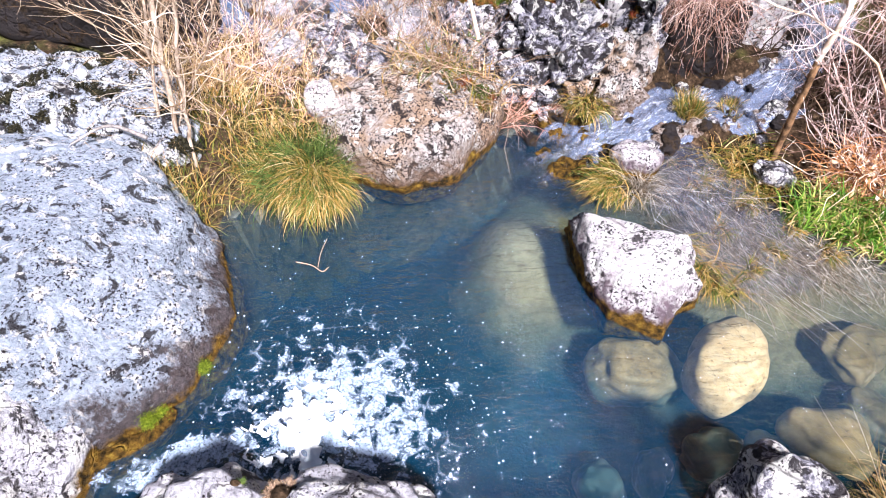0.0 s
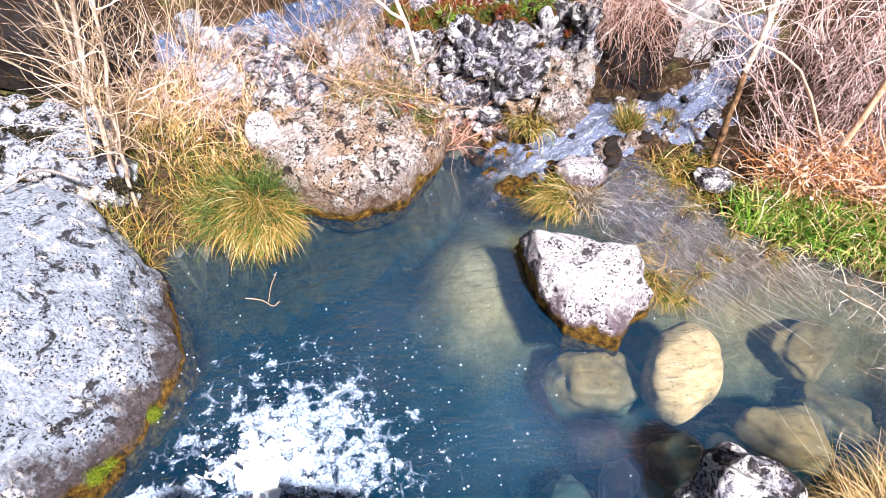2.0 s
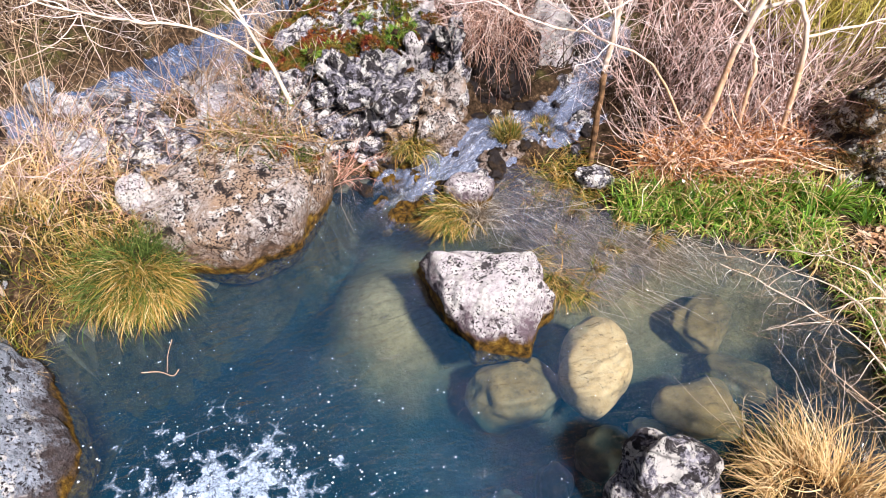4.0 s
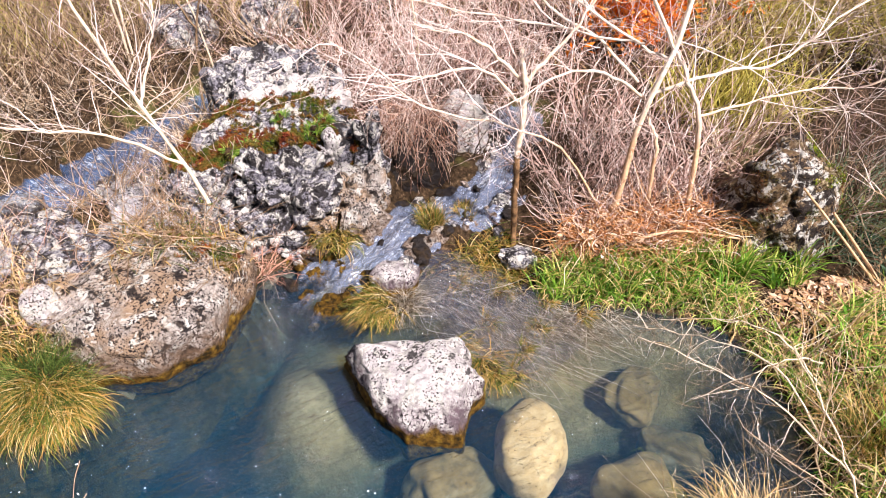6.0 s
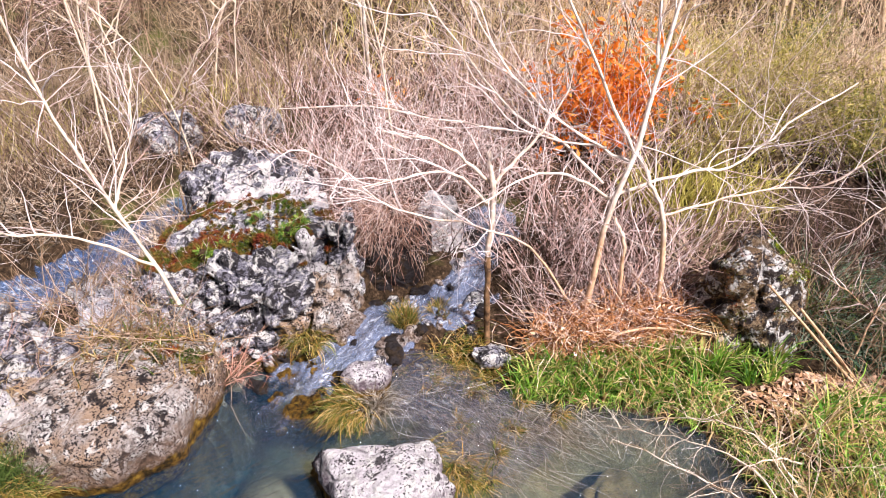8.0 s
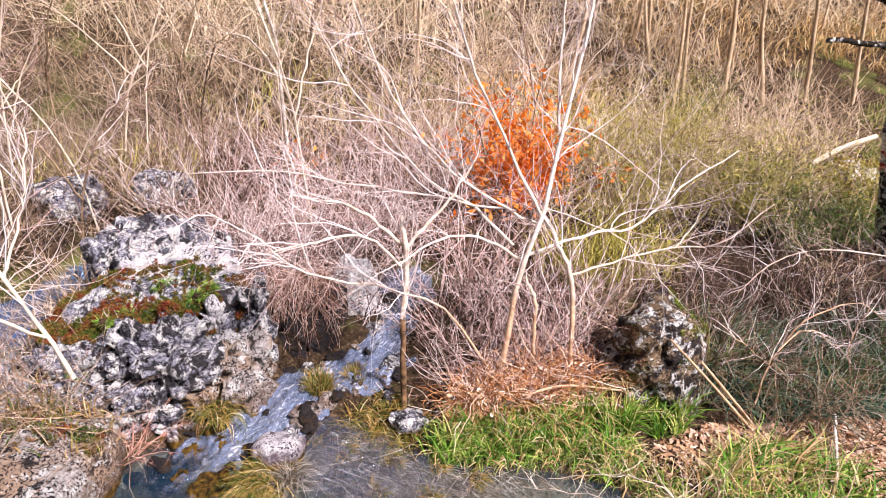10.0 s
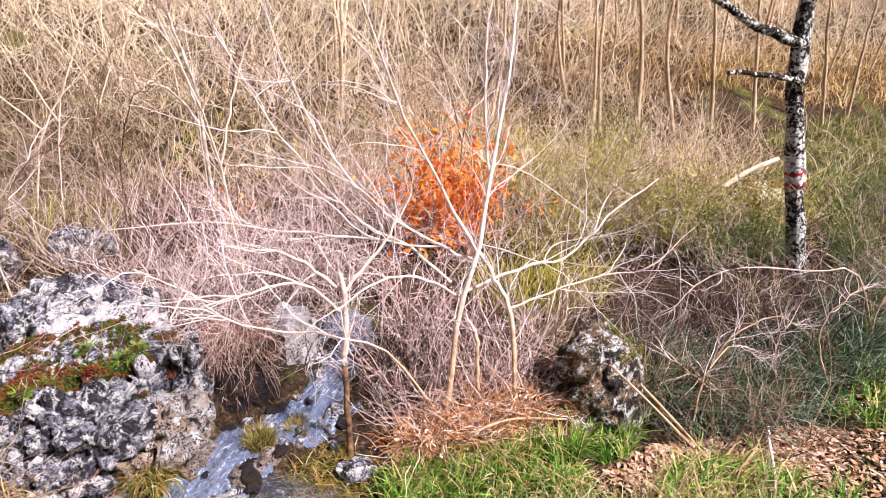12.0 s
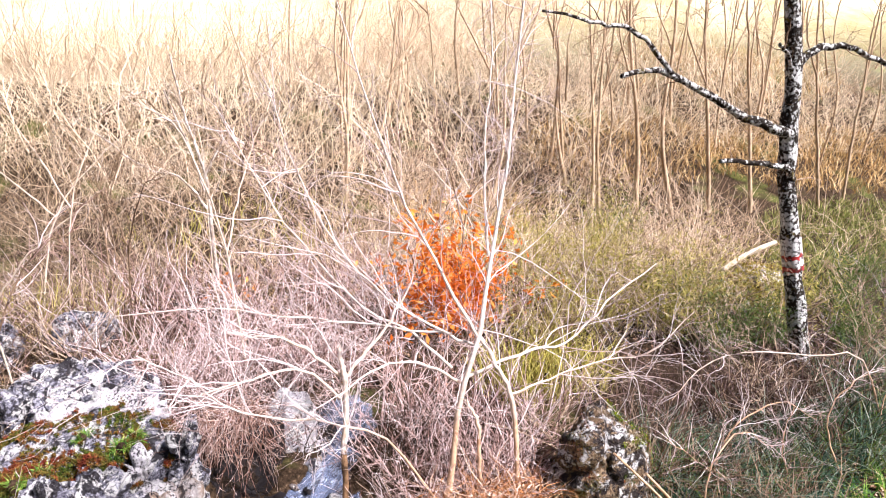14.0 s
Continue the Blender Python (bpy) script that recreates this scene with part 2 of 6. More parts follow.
def plain(name, stops, rough=0.85, trans=0.0, grain=0.0, flake=0.0):
    """A stuff of many small pieces, each its own shade."""
    m = Nodes(name, rough)
    col = m.ramp(m.island(), *stops)
    if grain:
        col = m.mix(grain, col, m.ramp(m.noise(m.place(True), 60, 3, 0.7), (0.35, 0.15), (0.65, 1.0)), "MULTIPLY")
    if flake:
        col = m.mix(m.ramp(m.noise(m.place(True), 26, 5, 0.7), (0.5, 0.0), (0.56, flake)), col, (0.04, 0.03, 0.028))
    if trans:
        m.bsdf.inputs["Transmission Weight"].default_value = 0.0
        m.bsdf.inputs["Subsurface Weight"].default_value = 0.0
        t = m.tree
        see = m.add("ShaderNodeBsdfTranslucent", Color=col)
        both = m.add("ShaderNodeMixShader", Fac=trans)
        t.links.new(m.bsdf.outputs[0], both.inputs[1])
        t.links.new(see.outputs[0], both.inputs[2])
        t.links.new(both.outputs[0], t.nodes["Material Output"].inputs["Surface"])
    return m.colour(col)


def bark(name, pale, dark, scale=14, spots=0.5, cream=None):
    m = Nodes(name, 0.8)
    grain = m.add("ShaderNodeMapping", Vector=m.place(True))
    grain.inputs["Scale"].default_value = (1.0, 1.0, 0.5)
    p = grain.outputs[0]
    base = m.ramp(m.noise(p, scale, 8, 0.78), (0.5 - 0.15 * spots, pale), (0.75 - 0.25 * spots, dark))
    if cream:
        base = m.mix(m.ramp(m.noise(p, scale * 0.3, 3), (0.45, 0.0), (0.6, 1.0)), base, cream)
    m.bump(m.noise(p, scale * 3, 4, 0.7), 0.6, 0.006)
    return m.colour(base)


def stem_bark():
    m = Nodes("pale smooth bark", 0.75)
    p = m.place(True)
    pale = m.ramp(m.noise(p, 11, 6, 0.75), (0.4, (0.78, 0.7, 0.64)), (0.65, (0.5, 0.38, 0.3)))
    tan = m.ramp(m.noise(p, 14, 5, 0.7), (0.4, (0.6, 0.4, 0.26)), (0.65, (0.34, 0.2, 0.12)))
    m.bump(m.noise(p, 45, 4, 0.7), 0.5, 0.005)
    line = m.math("ADD", m.height(), m.math("MULTIPLY", m.noise(p, 5, 4), 0.8))
    return m.colour(m.mix(m.ramp(m.math("MULTIPLY", line, 0.5), (0.62, 1.0), (0.85, 0.0)), pale, tan))


BARK_PALE = stem_bark()
BARK_DARK = bark("damp brown bark", (0.3, 0.2, 0.13), (0.08, 0.05, 0.03), 12, 0.6)


def lichen_bark():
    m = Nodes("black bark with white lichen", 0.9)
    p = m.place(True)
    base = m.ramp(m.noise(p, 40, 5, 0.7), (0.35, (0.008, 0.007, 0.006)), (0.65, (0.045, 0.033, 0.026)))
    crust = m.ramp(m.math("ADD", m.math("MULTIPLY", m.noise(p, 34, 6, 0.7, 0.4), 0.65), m.math("MULTIPLY", m.noise(p, 6, 3), 0.35)), (0.51, 0.0), (0.525, 0.95))
    base = m.mix(crust, base, m.ramp(m.noise(p, 60, 3), (0.35, (0.5, 0.5, 0.48)), (0.6, (0.84, 0.83, 0.8))))
    base = m.mix(m.ramp(m.noise(p, 9, 5, 0.7), (0.6, 0.0), (0.66, 0.7)), base, (0.2, 0.15, 0.03))
    m.bump(m.noise(p, 30, 6, 0.75), 1.0, 0.03)
    return m.colour(base)


BARK_LICHEN = lichen_bark()


def foot_bark():
    m = Nodes("pale bark with a damp dark foot", 0.8)
    p = m.place(True)
    pale = m.ramp(m.noise(p, 9, 5, 0.7), (0.4, (0.72, 0.6, 0.52)), (0.65, (0.5, 0.36, 0.26)))
    damp = m.ramp(m.noise(p, 14, 5, 0.7), (0.35, (0.3, 0.17, 0.09)), (0.6, (0.06, 0.035, 0.02)))
    m.bump(m.noise(p, 40, 4, 0.7), 0.6, 0.006)
    line = m.math("ADD", m.height(), m.math("MULTIPLY", m.noise(p, 12, 4), 0.3))
    return m.colour(m.mix(m.ramp(line, (0.95, 1.0), (1.3, 0.0)), pale, damp))


BARK_FOOT = foot_bark()
BARK_SLOPE = bark("tan mottled sapling bark", (0.56, 0.42, 0.28), (0.3, 0.2, 0.12), 7, 0.5)
BARK_FAR = bark("greyish tan sapling bark", (0.66, 0.55, 0.44), (0.44, 0.34, 0.25), 6, 0.3)
TWIG_PINK = plain("pinkish bare twigs", [(0.0, (0.05, 0.025, 0.022)), (0.35, (0.3, 0.17, 0.14)), (0.7, (0.64, 0.46, 0.43)), (1.0, (0.88, 0.78, 0.78))])
TWIG_TAN = plain("tan bare twigs", [(0.0, (0.06, 0.035, 0.02)), (0.42, (0.3, 0.2, 0.12)), (0.75, (0.6, 0.46, 0.35)), (1.0, (0.8, 0.69, 0.58))])
TWIG_DARK = plain("brown bare twigs", [(0.0, (0.1, 0.06, 0.04)), (0.5, (0.25, 0.16, 0.1)), (1.0, (0.45, 0.33, 0.25))])
TWIG_PALE = plain("pale smooth twigs", [(0.0, (0.34, 0.24, 0.21)), (0.5, (0.62, 0.5, 0.48)), (1.0, (0.86, 0.77, 0.77))])
TWIG_FAR = plain("tan hillside twigs", [(0.0, (0.2, 0.13, 0.08)), (0.35, (0.5, 0.35, 0.23)), (0.7, (0.7, 0.53, 0.38)), (1.0, (0.88, 0.73, 0.57))])
# Distance haze is put into this pale, low-contrast colour.
TWIG_CREST = plain("far twigs paled for haze", [(0.0, (0.56, 0.42, 0.28)), (0.5, (0.76, 0.6, 0.42)), (1.0, (0.92, 0.78, 0.58))])
TWIG_SLOPE = plain("brown slope twigs", [(0.0, (0.12, 0.08, 0.05)), (0.6, (0.3, 0.215, 0.14)), (1.0, (0.52, 0.4, 0.28))])
TWIG_ASH = plain("ash grey twigs", [(0.0, (0.05, 0.04, 0.035)), (0.5, (0.26, 0.22, 0.19)), (1.0, (0.62, 0.56, 0.5))])
TWIG_PLUM = plain("plum brown twigs", [(0.0, (0.02, 0.012, 0.014)), (0.55, (0.14, 0.08, 0.08)), (0.85, (0.34, 0.24, 0.23)), (1.0, (0.68, 0.6, 0.6))])
# Shade inside the thicket, put into the twig colour.
TWIG_SHADE = plain("twigs dark as shade", [(0.0, (0.025, 0.017, 0.012)), (0.6, (0.07, 0.045, 0.03)), (1.0, (0.16, 0.1, 0.07))])
STRAW = plain("dry straw grass", [(0.0, (0.22, 0.12, 0.04)), (0.4, (0.56, 0.38, 0.17)), (0.75, (0.74, 0.58, 0.34)), (1.0, (0.5, 0.3, 0.14))], 0.7, 0.25)
SEDGE = plain("green and straw sedge", [(0.0, (0.018, 0.03, 0.005)), (0.25, (0.085, 0.125, 0.014)), (0.45, (0.2, 0.17, 0.03)), (0.7, (0.38, 0.2, 0.045)), (0.9, (0.54, 0.37, 0.14)), (1.0, (0.72, 0.58, 0.34))], 0.6, 0.25)
GRASS = plain("fresh green grass", [(0.0, (0.03, 0.1, 0.012)), (0.35, (0.12, 0.28, 0.028)), (0.65, (0.24, 0.4, 0.05)), (0.85, (0.42, 0.46, 0.1)), (1.0, (0.62, 0.52, 0.25))], 0.6, 0.3)
GRASS_DARK = plain("shade-darkened bluish green grass", [(0.0, (0.008, 0.024, 0.016)), (0.4, (0.03, 0.075, 0.045)), (0.7, (0.13, 0.22, 0.14)), (0.88, (0.24, 0.28, 0.21)), (1.0, (0.44, 0.44, 0.36))], 0.6, 0.25)
GRASS_FAR = plain("sunlit meadow grass", [(0.0, (0.1, 0.08, 0.03)), (0.35, (0.16, 0.19, 0.045)), (0.7, (0.3, 0.31, 0.08)), (1.0, (0.52, 0.44, 0.2))], 0.7, 0.3)
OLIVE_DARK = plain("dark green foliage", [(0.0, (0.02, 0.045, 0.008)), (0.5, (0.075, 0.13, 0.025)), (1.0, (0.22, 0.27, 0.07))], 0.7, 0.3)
OLIVE = plain("yellow green foliage", [(0.0, (0.18, 0.155, 0.025)), (0.5, (0.43, 0.38, 0.075)), (1.0, (0.62, 0.52, 0.18))], 0.7, 0.3)
ORANGE = plain("orange withered oak leaves", [(0.0, (0.6, 0.12, 0.01)), (0.5, (0.85, 0.24, 0.02)), (1.0, (0.92, 0.38, 0.08))], 0.6, 0.45)
LITTER = plain("fallen brown leaves", [(0.0, (0.16, 0.08, 0.04)), (0.4, (0.42, 0.24, 0.14)), (0.75, (0.52, 0.34, 0.24)), (1.0, (0.64, 0.5, 0.42))], 0.8, 0.15)
REED = plain("bleached water reeds", [(0.0, (0.1, 0.07, 0.04)), (0.5, (0.25, 0.2, 0.15)), (1.0, (0.6, 0.55, 0.5))], 0.6, 0.15)


def moss_mat():
    """Moss in patches of dark red, rust, olive and green, each shoot a little different."""
    m = Nodes("rusty and green moss", 0.95)
    p = m.place(True)
    base = m.ramp(m.noise(p, 8, 5, 0.7), (0.36, (0.04, 0.085, 0.012)), (0.45, (0.12, 0.115, 0.022)), (0.53, (0.2, 0.1, 0.028)), (0.6, (0.22, 0.045, 0.022)), (0.72, (0.09, 0.015, 0.012)))
    return m.colour(m.mix(0.7, base, m.ramp(m.island(), (0.0, 0.25), (1.0, 1.0)), "MULTIPLY"))


MOSS = moss_mat()
MOSS_GREEN = plain("bright green moss", [(0.0, (0.02, 0.04, 0.006)), (0.6, (0.12, 0.17, 0.012)), (1.0, (0.34, 0.37, 0.03))], 0.95)
FOAM = plain("white foam", [(0.0, (0.7, 0.76, 0.82)), (0.5, (0.85, 0.87, 0.9)), (1.0, (0.95, 0.96, 0.97))], 0.5)
RED_PAINT = plain("red paint", [(0.0, (0.45, 0.03, 0.03)), (1.0, (0.5, 0.04, 0.04))], 0.6, 0, 0.4, 0.8)
WHITE_PAINT = plain("white paint", [(0.0, (0.78, 0.76, 0.74)), (1.0, (0.82, 0.8, 0.78))], 0.6, 0, 0.3, 0.9)


# ---- building tools ----
def mesh_of(name, verts, faces):
    """A mesh from an array of places and an array of faces with equally many corners."""
    verts, faces = np.asarray(verts, np.float32), np.asarray(faces, np.int32)
    me = bpy.data.meshes.new(name)
    me.vertices.add(len(verts))
    me.vertices.foreach_set("co", verts.ravel())
    me.loops.add(faces.size)
    me.loops.foreach_set("vertex_index", faces.ravel())
    me.polygons.add(len(faces))
    me.polygons.foreach_set("loop_start", np.arange(0, faces.size, faces.shape[1], dtype=np.int32))
    me.update(calc_edges=True)
    return me


def shape(name, geometry, material, parent=None, label="", smooth=True):
    """Links a (verts, faces) pair or a bmesh as one mesh object, under a thing where one is given."""
    if isinstance(geometry, tuple):
        me = mesh_of(name, *geometry)
    else:
        me = bpy.data.meshes.new(name)
        geometry.to_mesh(me)
        geometry.free()
    if smooth:
        me.polygons.foreach_set("use_smooth", np.ones(len(me.polygons), bool))
    me.materials.append(material)
    ob = new(name, me)
    ob.parent = parent
    if label:
        tagged(ob, label)
    return ob


def unit(v):
    return v / np.maximum(np.linalg.norm(v, axis=-1, keepdims=True), 1e-9)


def tubes(paths, radii, sides=3):
    """Round rods along many polylines: paths (N, K, 3), radii (N, K)."""
    paths, radii = np.asarray(paths, float), np.asarray(radii, float)
    n, k, _ = paths.shape
    ahead = unit(np.gradient(paths, axis=1))
    ref = np.where(np.abs(ahead[:, :1, 2:]) > 0.8, [1.0, 0, 0], [0, 0, 1.0])
    a = unit(np.cross(ahead, np.broadcast_to(ref, ahead.shape)))
    b = np.cross(ahead, a)
    turn = np.arange(sides) * 2 * np.pi / sides
    ring = a[:, :, None] * np.cos(turn)[:, None] + b[:, :, None] * np.sin(turn)[:, None]
    verts = (paths[:, :, None] + ring * radii[:, :, None, None]).reshape(-1, 3)
    i = np.arange(n * k * sides).reshape(n, k, sides)
    nxt = np.roll(i, -1, axis=2)
    faces = np.stack([i[:, :-1], nxt[:, :-1], nxt[:, 1:], i[:, 1:]], -1).reshape(-1, 4)
    return verts, faces


def joined(*pieces):
    verts, faces, n = [], [], 0
    for v, f in pieces:
        verts.append(v)
        faces.append(f + n)
        n += len(v)
    return np.concatenate(verts), np.concatenate(faces)


def wander(start, way, length, k=5, wiggle=0.25, droop=0.0):
    """Crooked polylines from many starts: a walk whose way drifts at each step."""
    n = len(start)
    way = unit(np.asarray(way, float))
    pts = [np.asarray(start, float)]
    step = (np.broadcast_to(length, (n,)) / (k - 1))[:, None]
    for _ in range(k - 1):
        way = unit(way + rng.normal(0, wiggle, (n, 3)) + np.array([0, 0, -droop]))
        pts.append(pts[-1] + way * step)
    return np.stack(pts, 1)


def taper(n, k, r0, r1=0.25):
    return np.broadcast_to(r0, (n,))[:, None] * np.linspace(1, r1, k)[None]


def curve(points, k=14):
    """A smooth polyline through a few places."""
    p = np.asarray(points, float)
    p = np.vstack([2 * p[0] - p[1], p, 2 * p[-1] - p[-2]])
    out = []
    for u in np.linspace(0, len(p) - 3 - 1e-6, k):
        i, f = int(u), u - int(u)
        a, b, c, d = p[i : i + 4]
        out.append(0.5 * (2 * b + (c - a) * f + (2 * a - 5 * b + 4 * c - d) * f**2 + (3 * b - a - 3 * c + d) * f**3))
    return np.array(out)


def offshoots(paths, count, length, radius, spread=0.9, lift=0.25, k=5, wiggle=0.25, low=0.15):
    """Twigs that leave many polylines at random places."""
    n, kk, _ = paths.shape
    who = rng.integers(0, n, count)
    u = rng.uniform(low, 0.98, count) * (kk - 1)
    i = u.astype(int).clip(0, kk - 2)
    f = (u - i)[:, None]
    at = paths[who, i] * (1 - f) + paths[who, i + 1] * f
    way = unit(paths[who, i + 1] - paths[who, i]) + rng.normal(0, spread, (count, 3)) + np.array([0, 0, lift])
    size = length * rng.uniform(0.4, 1.1, count) * (1.1 - 0.6 * u / (kk - 1))
    made = wander(at, way, size, k, wiggle)
    return made, taper(count, k, radius * rng.uniform(0.6, 1.2, count), 0.2)


def blades(base, heading, length, width, lean, k=4, rise=1.0):
    """Arching grass blades: strips that taper to a tip."""
    n = len(base)
    u = np.linspace(0, 1, k)[None, :, None]
    length, lean = np.broadcast_to(length, (n,))[:, None, None], np.broadcast_to(lean, (n,))[:, None, None]
    h = np.stack([np.cos(heading), np.sin(heading), 0 * heading], -1)[:, None]
    up = np.array([0, 0, 1.0])
    mid = np.asarray(base)[:, None] + length * (up * (u - 0.55 * lean * u**2) * rise + h * lean * (0.25 * u + 0.75 * u**2))
    across = np.stack([-np.sin(heading), np.cos(heading), rng.normal(0, 0.3, n)], -1)[:, None]
    mid = mid + across * length * (rng.normal(0, 0.16, (n, 1, 1)) * u**2 + rng.normal(0, 0.07, (n, 1, 1)) * np.sin(u * 5))
    side = heading + np.pi / 2 + rng.normal(0, 0.5, n)
    s = np.stack([np.cos(side), np.sin(side), 0.2 * np.ones(n)], -1)[:, None]
    w = np.broadcast_to(width, (n,))[:, None, None] * np.maximum(1 - u**2, 0.12)
    verts = np.stack([mid - s * w, mid + s * w], 2).reshape(-1, 3)
    i = np.arange(n * k * 2).reshape(n, k, 2)
    faces = np.stack([i[:, :-1, 0], i[:, :-1, 1], i[:, 1:, 1], i[:, 1:, 0]], -1).reshape(-1, 4)
    return verts, faces


def leaves(at, size, narrow=0.45):
    """Small folded leaves with random turns."""
    n = len(at)
    a = unit(rng.normal(0, 1, (n, 3)))
    b = unit(np.cross(a, rng.normal(0, 1, (n, 3))))
    c = np.cross(a, b)
    s = (np.broadcast_to(size, (n,)) * rng.uniform(0.35, 1.3, n))[:, None]
    v = np.stack([at - a * s, at + b * s * narrow + c * s * 0.25, at + a * s * 1.1, at - b * s * narrow + c * s * 0.25], 1).reshape(-1, 3)
    return v, np.arange(n * 4).reshape(n, 4)


def flat_leaves(at, size):
    """Fallen leaves, lying nearly flat."""
    v, f = leaves(at, size)
    v = v.reshape(-1, 4, 3)
    mid = v.mean(1, keepdims=True)
    v = mid + (v - mid) * np.array([1, 1, 0.35])
    return v.reshape(-1, 3), f


# ---- ground and water ----
POOL = np.array([(-2.3, 0.7), (-2.35, 1.6), (-2.55, 2.4), (-2.6, 2.9), (-2.2, 3.1), (-1.95, 3.5), (-1.4, 3.95), (-1.2, 4.4), (-0.75, 4.45),
                 (-0.3, 4.4), (0.1, 4.42), (0.45, 4.28), (0.72, 4.06), (1.0, 3.96), (1.58, 3.83), (1.85, 3.6), (1.95, 3.0), (1.8, 2.3), (1.1, 2.05),
                 (0.4, 1.85), (-0.2, 1.4), (-0.9, 1.15), (-1.6, 0.95)])
STREAM = np.array([(-1.15, 3.75, -0.06, 0.14), (-0.92, 4.05, -0.012, 0.22), (-0.58, 4.42, 0.06, 0.26), (-0.15, 4.77, 0.16, 0.25), (0.33, 4.95, 0.24, 0.22), (0.6, 5.3, 0.36, 0.15),
                   (0.66, 5.62, 0.46, 0.15), (0.7, 5.95, 0.53, 0.12)])
WASH = np.array([(0.02, 4.55, 0.07, 0.1), (0.08, 4.25, 0.05, 0.2), (0.25, 3.95, 0.038, 0.32), (0.5, 3.7, 0.028, 0.36), (0.75, 3.45, 0.014, 0.22)])
SIDE = np.array([(-2.0, 7.0, 0.3, 0.25), (-2.5, 6.1, 0.16, 0.45), (-2.9, 5.4, 0.08, 0.65), (-3.6, 4.85, 0.02, 0.6), (-5.2, 4.4, -0.1, 0.5)])


def smooth(a, b, v):
    u = np.clip((v - a) / (b - a), 0, 1)
    return u * u * (3 - 2 * u)


def pool_gap(x, y):
    """Distance to the pool's edge, negative inside."""
    p = np.stack([x, y], -1)
    best, inside = np.full(x.shape, 1e9), np.zeros(x.shape, bool)
    for a, b in zip(POOL, np.roll(POOL, -1, 0)):
        e = b - a
        u = np.clip(((p - a) @ e) / (e @ e), 0, 1)
        best = np.minimum(best, np.linalg.norm(p - a - u[..., None] * e, axis=-1))
        cross = (a[1] > y) != (b[1] > y)
        inside ^= cross & (x < (b[0] - a[0]) * (y - a[1]) / (b[1] - a[1] + 1e-12) + a[0])
    return np.where(inside, -best, best)


def course(x, y, line):
    """For each place: how far outside a stream it lies, and the stream's level there."""
    p = np.stack([x, y], -1)
    best, level = np.full(x.shape, 1e9), np.zeros(x.shape)
    for a, b in zip(line[:-1], line[1:]):
        e = b[:2] - a[:2]
        u = np.clip(((p - a[:2]) @ e) / (e @ e), 0, 1)
        gap = np.linalg.norm(p - a[:2] - u[..., None] * e, axis=-1) - (a[3] + u * (b[3] - a[3]))
        level = np.where(gap < best, a[2] + u * (b[2] - a[2]), level)
        best = np.minimum(best, gap)
    return best, level


def ripple(x, y):
    return (np.sin(2.3 * x + 1.1 * np.sin(1.7 * y)) * np.sin(2.9 * y + 1.3 * np.sin(2.1 * x)) + 0.5 * np.sin(6.1 * x + 2.0 * y) * np.sin(5.3 * y - 1.2 * x))


# shallow silt banks in the pool: place, reach, height
SHOALS = [(-1.02, 3.55, 0.35, 0.12), (-0.98, 3.2, 0.4, 0.17), (-0.8, 2.9, 0.45, 0.13), (-0.45, 2.7, 0.45, 0.12), (-0.72, 3.5, 0.35, 0.12), (0.05, 2.85, 0.3, 0.35), (0.5, 2.65, 0.35, 0.12), (1.0, 2.8, 0.45, 0.2), (1.3, 3.3, 0.4, 0.1), (0.35, 4.05, 0.4, 0.45)]


def ground_at(x, y):
    """Height of the ground."""
    x, y = np.asarray(x, float), np.asarray(y, float)
    crest = 15.6 + 1.1 * np.log1p(np.exp(np.clip(x - 2.5, -20, 16)))
    hill = 0.3 + 0.09 * np.clip(y - 4.2, 0, 5.8) + 0.5 * np.clip(np.minimum(y, crest) - 10, 0, None) - 0.02 * np.clip(y - crest, 0, 60)
    hill += 0.27 * np.clip(y - 26, 0, 45) * smooth(-200, -30, -np.abs(x))
    hill += 0.25 * smooth(3.5, 7, x) * smooth(3, 6, y) * 0.3 - 0.25 * np.exp(-((x - 3.6) ** 2 + (y - 4.8) ** 2) / 0.5)
    bank = np.maximum(hill, (1.2 - 0.65 * smooth(-0.1, -0.6 - 5.0 * smooth(0.7, -2.5, y), x)) * smooth(1.9, 0.4, y))
    bank = bank + 0.15 * smooth(-2.0, -2.8, x) * smooth(6, 4, y) - 0.16 * smooth(0, 0.5, x) * smooth(4.5, 4.1, y) * smooth(1.6, 2.4, y)
    gap = pool_gap(x, y)
    low = 0.45 + 0.55 * smooth(0.4, 0.0, x) + 1.2 * smooth(1.8, 1.2, y)
    land = np.minimum(bank, gap * low + 0.0) + 0.035 * ripple(x, y) * smooth(0, 0.3, gap)
    deep = 0.9 - 0.15 * smooth(3.0, 3.5, y) * smooth(0.2, 0.9, x) - 0.4 * smooth(3.0, 3.9, y + 0.3 * smooth(-1.3, -0.5, x)) * smooth(-1.6, -0.9, x) * (1 - 0.3 * smooth(0.6, 1.0, x))
    for sx, sy, r, h in SHOALS:
        deep = deep - h * np.exp(-(((x - sx) ** 2 + (y - sy) ** 2) / r**2))
    bed = -np.maximum(deep, 0.07) * smooth(0, 0.1 + 0.22 * smooth(-1, 0, x), -gap) + 0.055 * ripple(x * 2.7, y * 2.7) * smooth(0, 0.4, -gap) * np.clip(deep - 0.12, 0, 0.5)
    z = np.where(gap > 0, land, bed)
    for line in (STREAM, SIDE):
        g, level = course(x, y, line)
        z = np.where(gap > -0.1, np.minimum(z, level - 0.13 + np.clip(g + 0.12, 0, None) * 1.4 + 0.018 * ripple(x * 2, y * 2) * (g < 0)), z)
    return z


